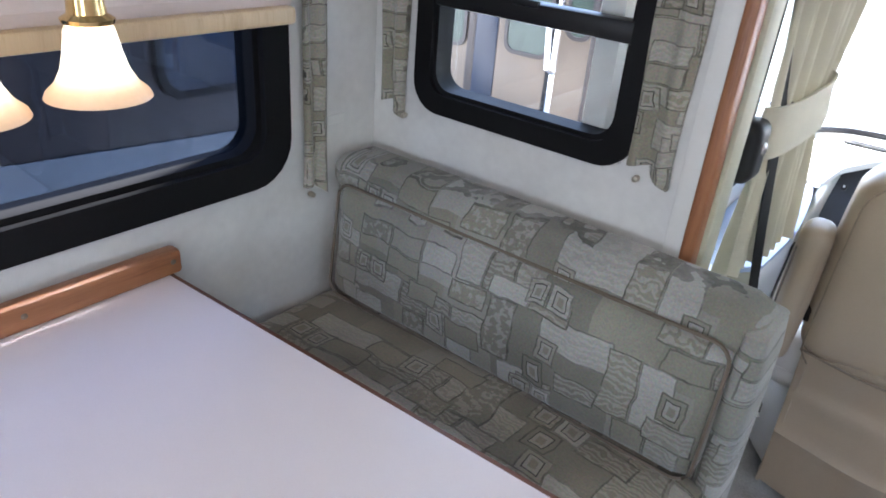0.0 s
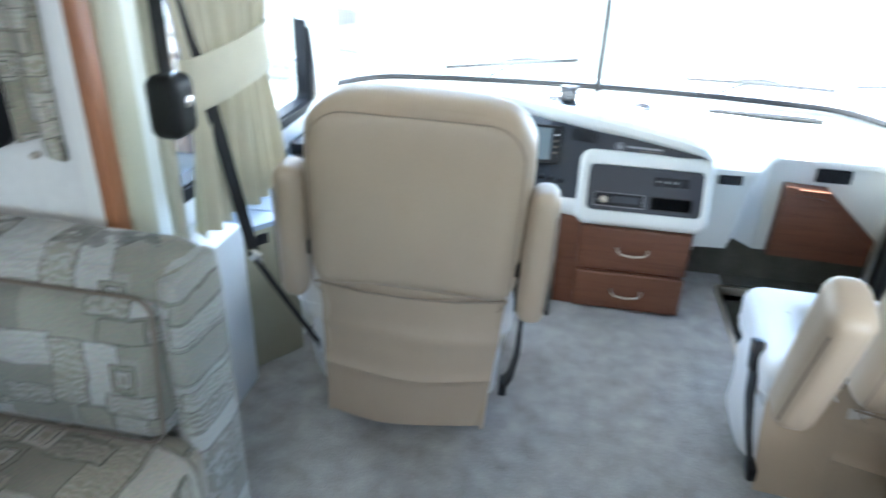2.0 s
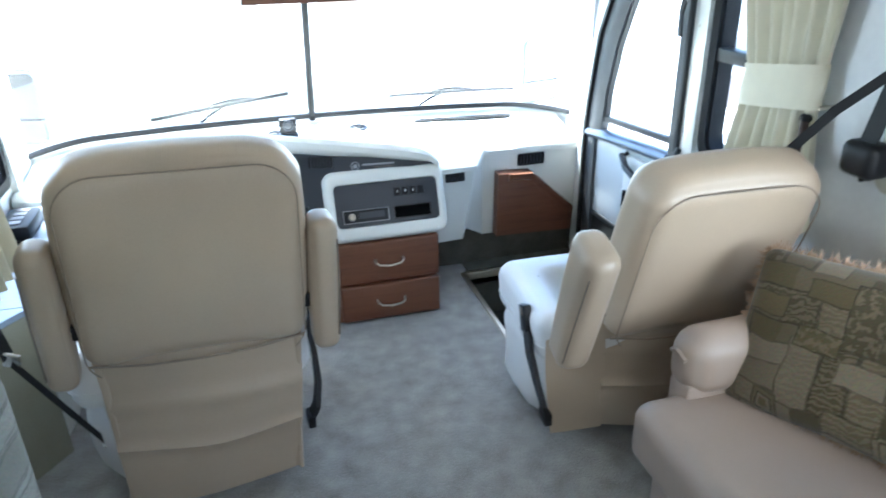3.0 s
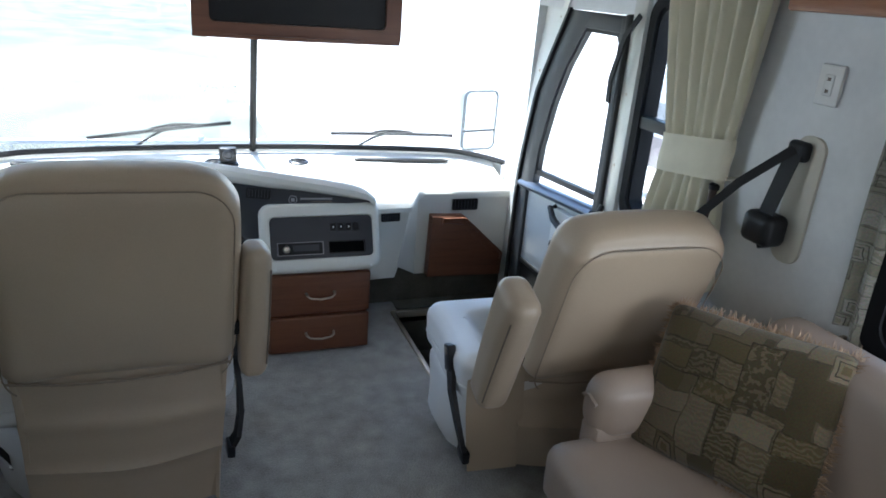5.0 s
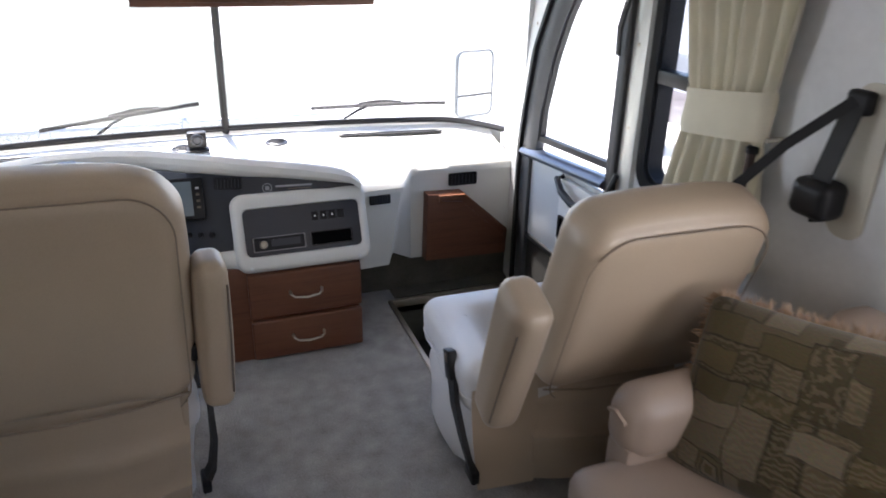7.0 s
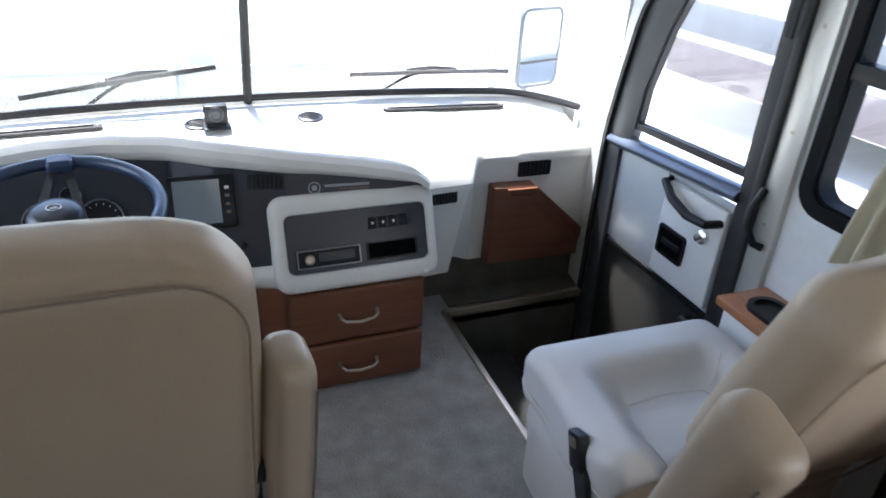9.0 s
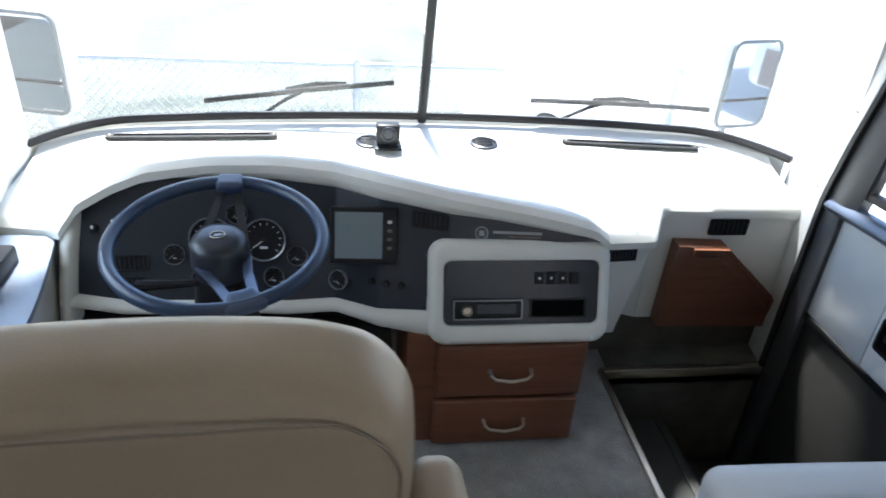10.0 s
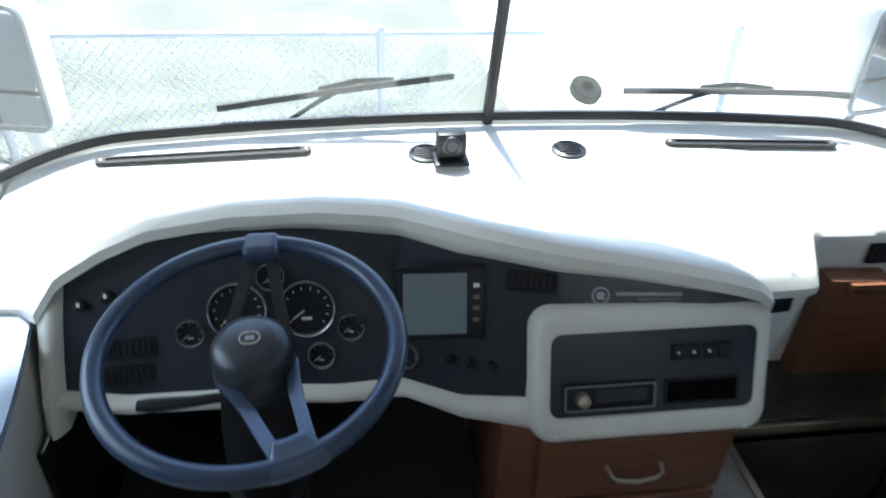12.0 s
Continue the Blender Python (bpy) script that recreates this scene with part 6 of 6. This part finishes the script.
# ---- outside ----
def build_outside():
    bm = bmesh.new()
    bmesh.ops.create_grid(bm, x_segments=2, y_segments=2, size=600)
    gz = -1.05
    structure(part("ground", bm, GRAVEL, smooth=False, m=pose(0, 0, gz)), "pale sunlit gravel of the yard", "ground")
    bm = sheet(bmesh.new(), lambda u, v: Vector((-45 + 46.0 * u - 3 * v, 7.3 + 60 * v, gz + 0.02 + 3.5 * v + 0.08 * math.sin(u * 21 + v * 9))), 20, 20)
    structure(part("lawn", bm, GRASS, m=I4), "sunlit dry grass beyond a chain-link fence", "grass")
    rng = random.Random(7)
    bm = bmesh.new()
    for i in range(7000):
        x, y = rng.uniform(-7, 0.9), 7.35 + 7 * rng.random() ** 1.3
        z = gz + 0.02 + 3.5 * (y - 7.3) / 60
        h, a = rng.uniform(0.02, 0.06), rng.uniform(0, 6.28)
        s = Vector((math.cos(a), math.sin(a), 0)) * 0.012
        p = Vector((x, y, z))
        bm.faces.new((bm.verts.new(p - s), bm.verts.new(p + s), bm.verts.new(p + Vector((rng.uniform(-.12, .12), rng.uniform(-.12, .12), h)))))
    tagged(part("grass_tufts", bm, GRASS, smooth=False), "uneven blades of dry grass by the fence", "grass", kind="stuff")
    # chain-link fence
    t = thing("chain_link_fence", pose(-3.38, 7.0, gz, 0, 0, 0), "galvanised chain-link fence with a top rail", "fence")
    for k in range(5):
        part("post", lathe(bmesh.new(), [(0.03, 0), (0.03, 1.06), (0.034, 1.07), (0.02, 1.10), (0, 1.105)], 12), ZINC, t, m=pose(-4.6 + 2.6 * k, 0, 0))
    part("top_rail", tube(bmesh.new(), [(-5.2, 0, 1.05), (4.35, 0, 1.05)], 0.021, 8), ZINC, t)
    bm = bmesh.new()
    step = 0.075
    for s in (-1, 1):
        n = int((9.55 - 1.05 * (s < 0)) / step)
        for k in range(n):
            xa = -5.2 - (1.05 if s > 0 else 0) + k * step
            a, b = Vector((xa, 0.02 * s, 0.0 if s > 0 else 1.05)), Vector((xa + 1.05, 0.02 * s, 1.05 if s > 0 else 0.0))
            strap(bm, [a, b], 0.005, 0.005, (0, 1, 0))
    tagged(part("mesh", bm, ZINC, t, smooth=False), "galvanised diamond mesh", kind="stuff")
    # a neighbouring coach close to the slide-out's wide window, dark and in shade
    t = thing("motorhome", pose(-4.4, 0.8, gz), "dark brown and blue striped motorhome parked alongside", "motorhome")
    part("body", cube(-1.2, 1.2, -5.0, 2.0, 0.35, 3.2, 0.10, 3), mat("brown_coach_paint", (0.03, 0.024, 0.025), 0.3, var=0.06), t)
    W = lambda y, z: axes((1.203, y, z), (0, 1, 0), (0, 0, 1))
    for y, w in ((-2.3, 1.5), (-0.35, 1.3), (1.45, 0.5)):
        wn_ = part("window", plate(bmesh.new(), rrect(w, 0.62, 0.10), 0, 0.012), BLUEGLASS, t, m=W(y, 1.98), smooth=False)
        part("frame", ring(bmesh.new(), rrect(w + 0.06, 0.68, 0.12), rrect(w, 0.62, 0.10), 0, 0.018), BLACK, wn_)
    bm = plate(bmesh.new(), [(-5.0, 0.50), (1.9, 0.50), (1.9, 1.38), (1.5, 1.45), (-1.0, 1.62), (-5.0, 1.62)], 0, 0.006)
    part("stripe", bm, mat("grey_stripe", (0.24, 0.26, 0.27), 0.3), t, m=W(0, 0), smooth=False)
    bm = plate(bmesh.new(), [(0.1, 2.75), (0.5, 2.45), (1.1, 2.2), (1.9, 2.05), (1.9, 2.75)], 0, 0.006)
    part("stripe", bm, mat("pale_stripe", (0.46, 0.48, 0.48), 0.3), t, m=W(0, 0), smooth=False)
    # sunlit coaches ahead on the left, seen through the end window
    t = thing("motorhome", pose(-4.6, 7.6, gz), "tan and brown motorhome with a chrome handle in the yard", "motorhome")
    part("body", cube(-4.6, 1.35, -1.6, 0.6, 0.35, 3.2, 0.12, 3), mat("tan_coach_paint", (0.15, 0.11, 0.075), 0.3, var=0.05), t)
    F = lambda x, z: axes((x, -1.604, z), (1, 0, 0), (0, 0, 1))
    for x, w, z, h in ((-0.36, 0.55, 1.60, 0.85), (0.63, 0.42, 1.60, 0.75), (1.13, 0.20, 1.70, 0.5)):
        wn_ = part("window", plate(bmesh.new(), rrect(w, h, 0.09), 0, 0.012), BLUEGLASS2, t, m=F(x, z), smooth=False)
        part("frame", ring(bmesh.new(), rrect(w + 0.07, h + 0.07, 0.11), rrect(w, h, 0.09), 0, 0.02), BROWN, wn_)
    part("stripe", cube(0.05, 0.30, -1.612, -1.60, 0.4, 3.15, 0.004), mat("navy_stripe", (0.014, 0.02, 0.036), 0.3), t)
    part("stripe", cube(-0.04, 0.049, -1.611, -1.60, 0.4, 3.15, 0.004), BROWN, t)
    part("door_gap", cube(0.855, 0.899, -1.611, -1.60, 0.4, 3.15, 0.004), BLACK, t)
    part("edge_trim", cube(1.26, 1.30, -1.625, -1.60, 0.4, 3.15, 0.004), BROWN, t)
    part("stripe", cube(0.90, 0.955, -1.612, -1.60, 0.4, 3.15, 0.004), CHROME, t)
    part("handle", tube(bmesh.new(), [(0.90, -1.61, 1.55), (0.90, -1.72, 1.50), (0.93, -1.72, 1.15), (0.93, -1.61, 1.10)], 0.025, 8), CHROME, t)
    part("sticker", cube(0.62, 0.76, -1.612, -1.60, 1.28, 1.35, 0.002), WHITE_INK, t)
    # a white coach and a car beyond the entry door
    t = thing("motorhome", pose(7.0, 5.6, gz, 0, 0, 6), "white motorhome with grey and maroon stripes in the yard", "motorhome")
    part("body", cube(-1.2, 1.2, -4.5, 3.2, 0.4, 3.1, 0.12, 3), mat("white_coach_paint", (0.74, 0.74, 0.74), 0.3, var=0.03), t)
    for z0, z1, c in ((0.95, 1.30, (0.20, 0.205, 0.22)), (0.45, 0.85, (0.19, 0.16, 0.16))):
        part("stripe", cube(-1.212, -1.2, -4.3, 3.0, z0, z1, 0.003), mat("coach_stripe", c, 0.3), t)
    for y in (-2.6, -0.6, 1.4):
        wn_ = part("window", plate(bmesh.new(), rrect(1.0, 0.6, 0.1), 0, 0.012), BLUEGLASS, t, m=axes((-1.203, y, 2.1), (0, -1, 0), (0, 0, 1)), smooth=False)
        part("frame", ring(bmesh.new(), rrect(1.07, 0.67, 0.12), rrect(1.0, 0.6, 0.1), 0, 0.02), BLACK, wn_)
    t = thing("tyre", pose(1.72, 8.1, gz + 0.20, 30, 0, 20), "dark tyre lying against the fence", "tyre")
    part("tread", lathe(bmesh.new(), [(0.06, -0.05), (0.13, -0.05), (0.15, -0.03), (0.15, 0.03), (0.13, 0.05), (0.06, 0.05), (0.055, 0.0), (0.06, -0.05)], 28), mat("worn_tyre", (0.012, 0.012, 0.012), 0.95, spec=0.05), t)


ZINC = mat("zinc_wire", (0.42, 0.45, 0.48), 0.5, 0.2, var=0.05)
GRAVEL = mat("pale_gravel", (0.52, 0.50, 0.47), 0.9, var=0.12, scale=1.5, bump=0.5, bscale=30, bdist=0.02)
GRASS = mat("dry_grass", (0.142, 0.148, 0.116), 0.9, var=0.45, scale=1.1, bump=0.5, bscale=25, bdist=0.03)
BLUEGLASS = mat("dark_blue_glass", (0.02, 0.03, 0.05), 0.06, var=0.05, bump=0, spec=0.9)
BLUEGLASS2 = mat("reflecting_glass", (0.06, 0.075, 0.055), 0.12, var=0.5, scale=2, bump=0, spec=0.35)
BROWN = mat("brown_trim", (0.035, 0.024, 0.02), 0.35)
build_outside()
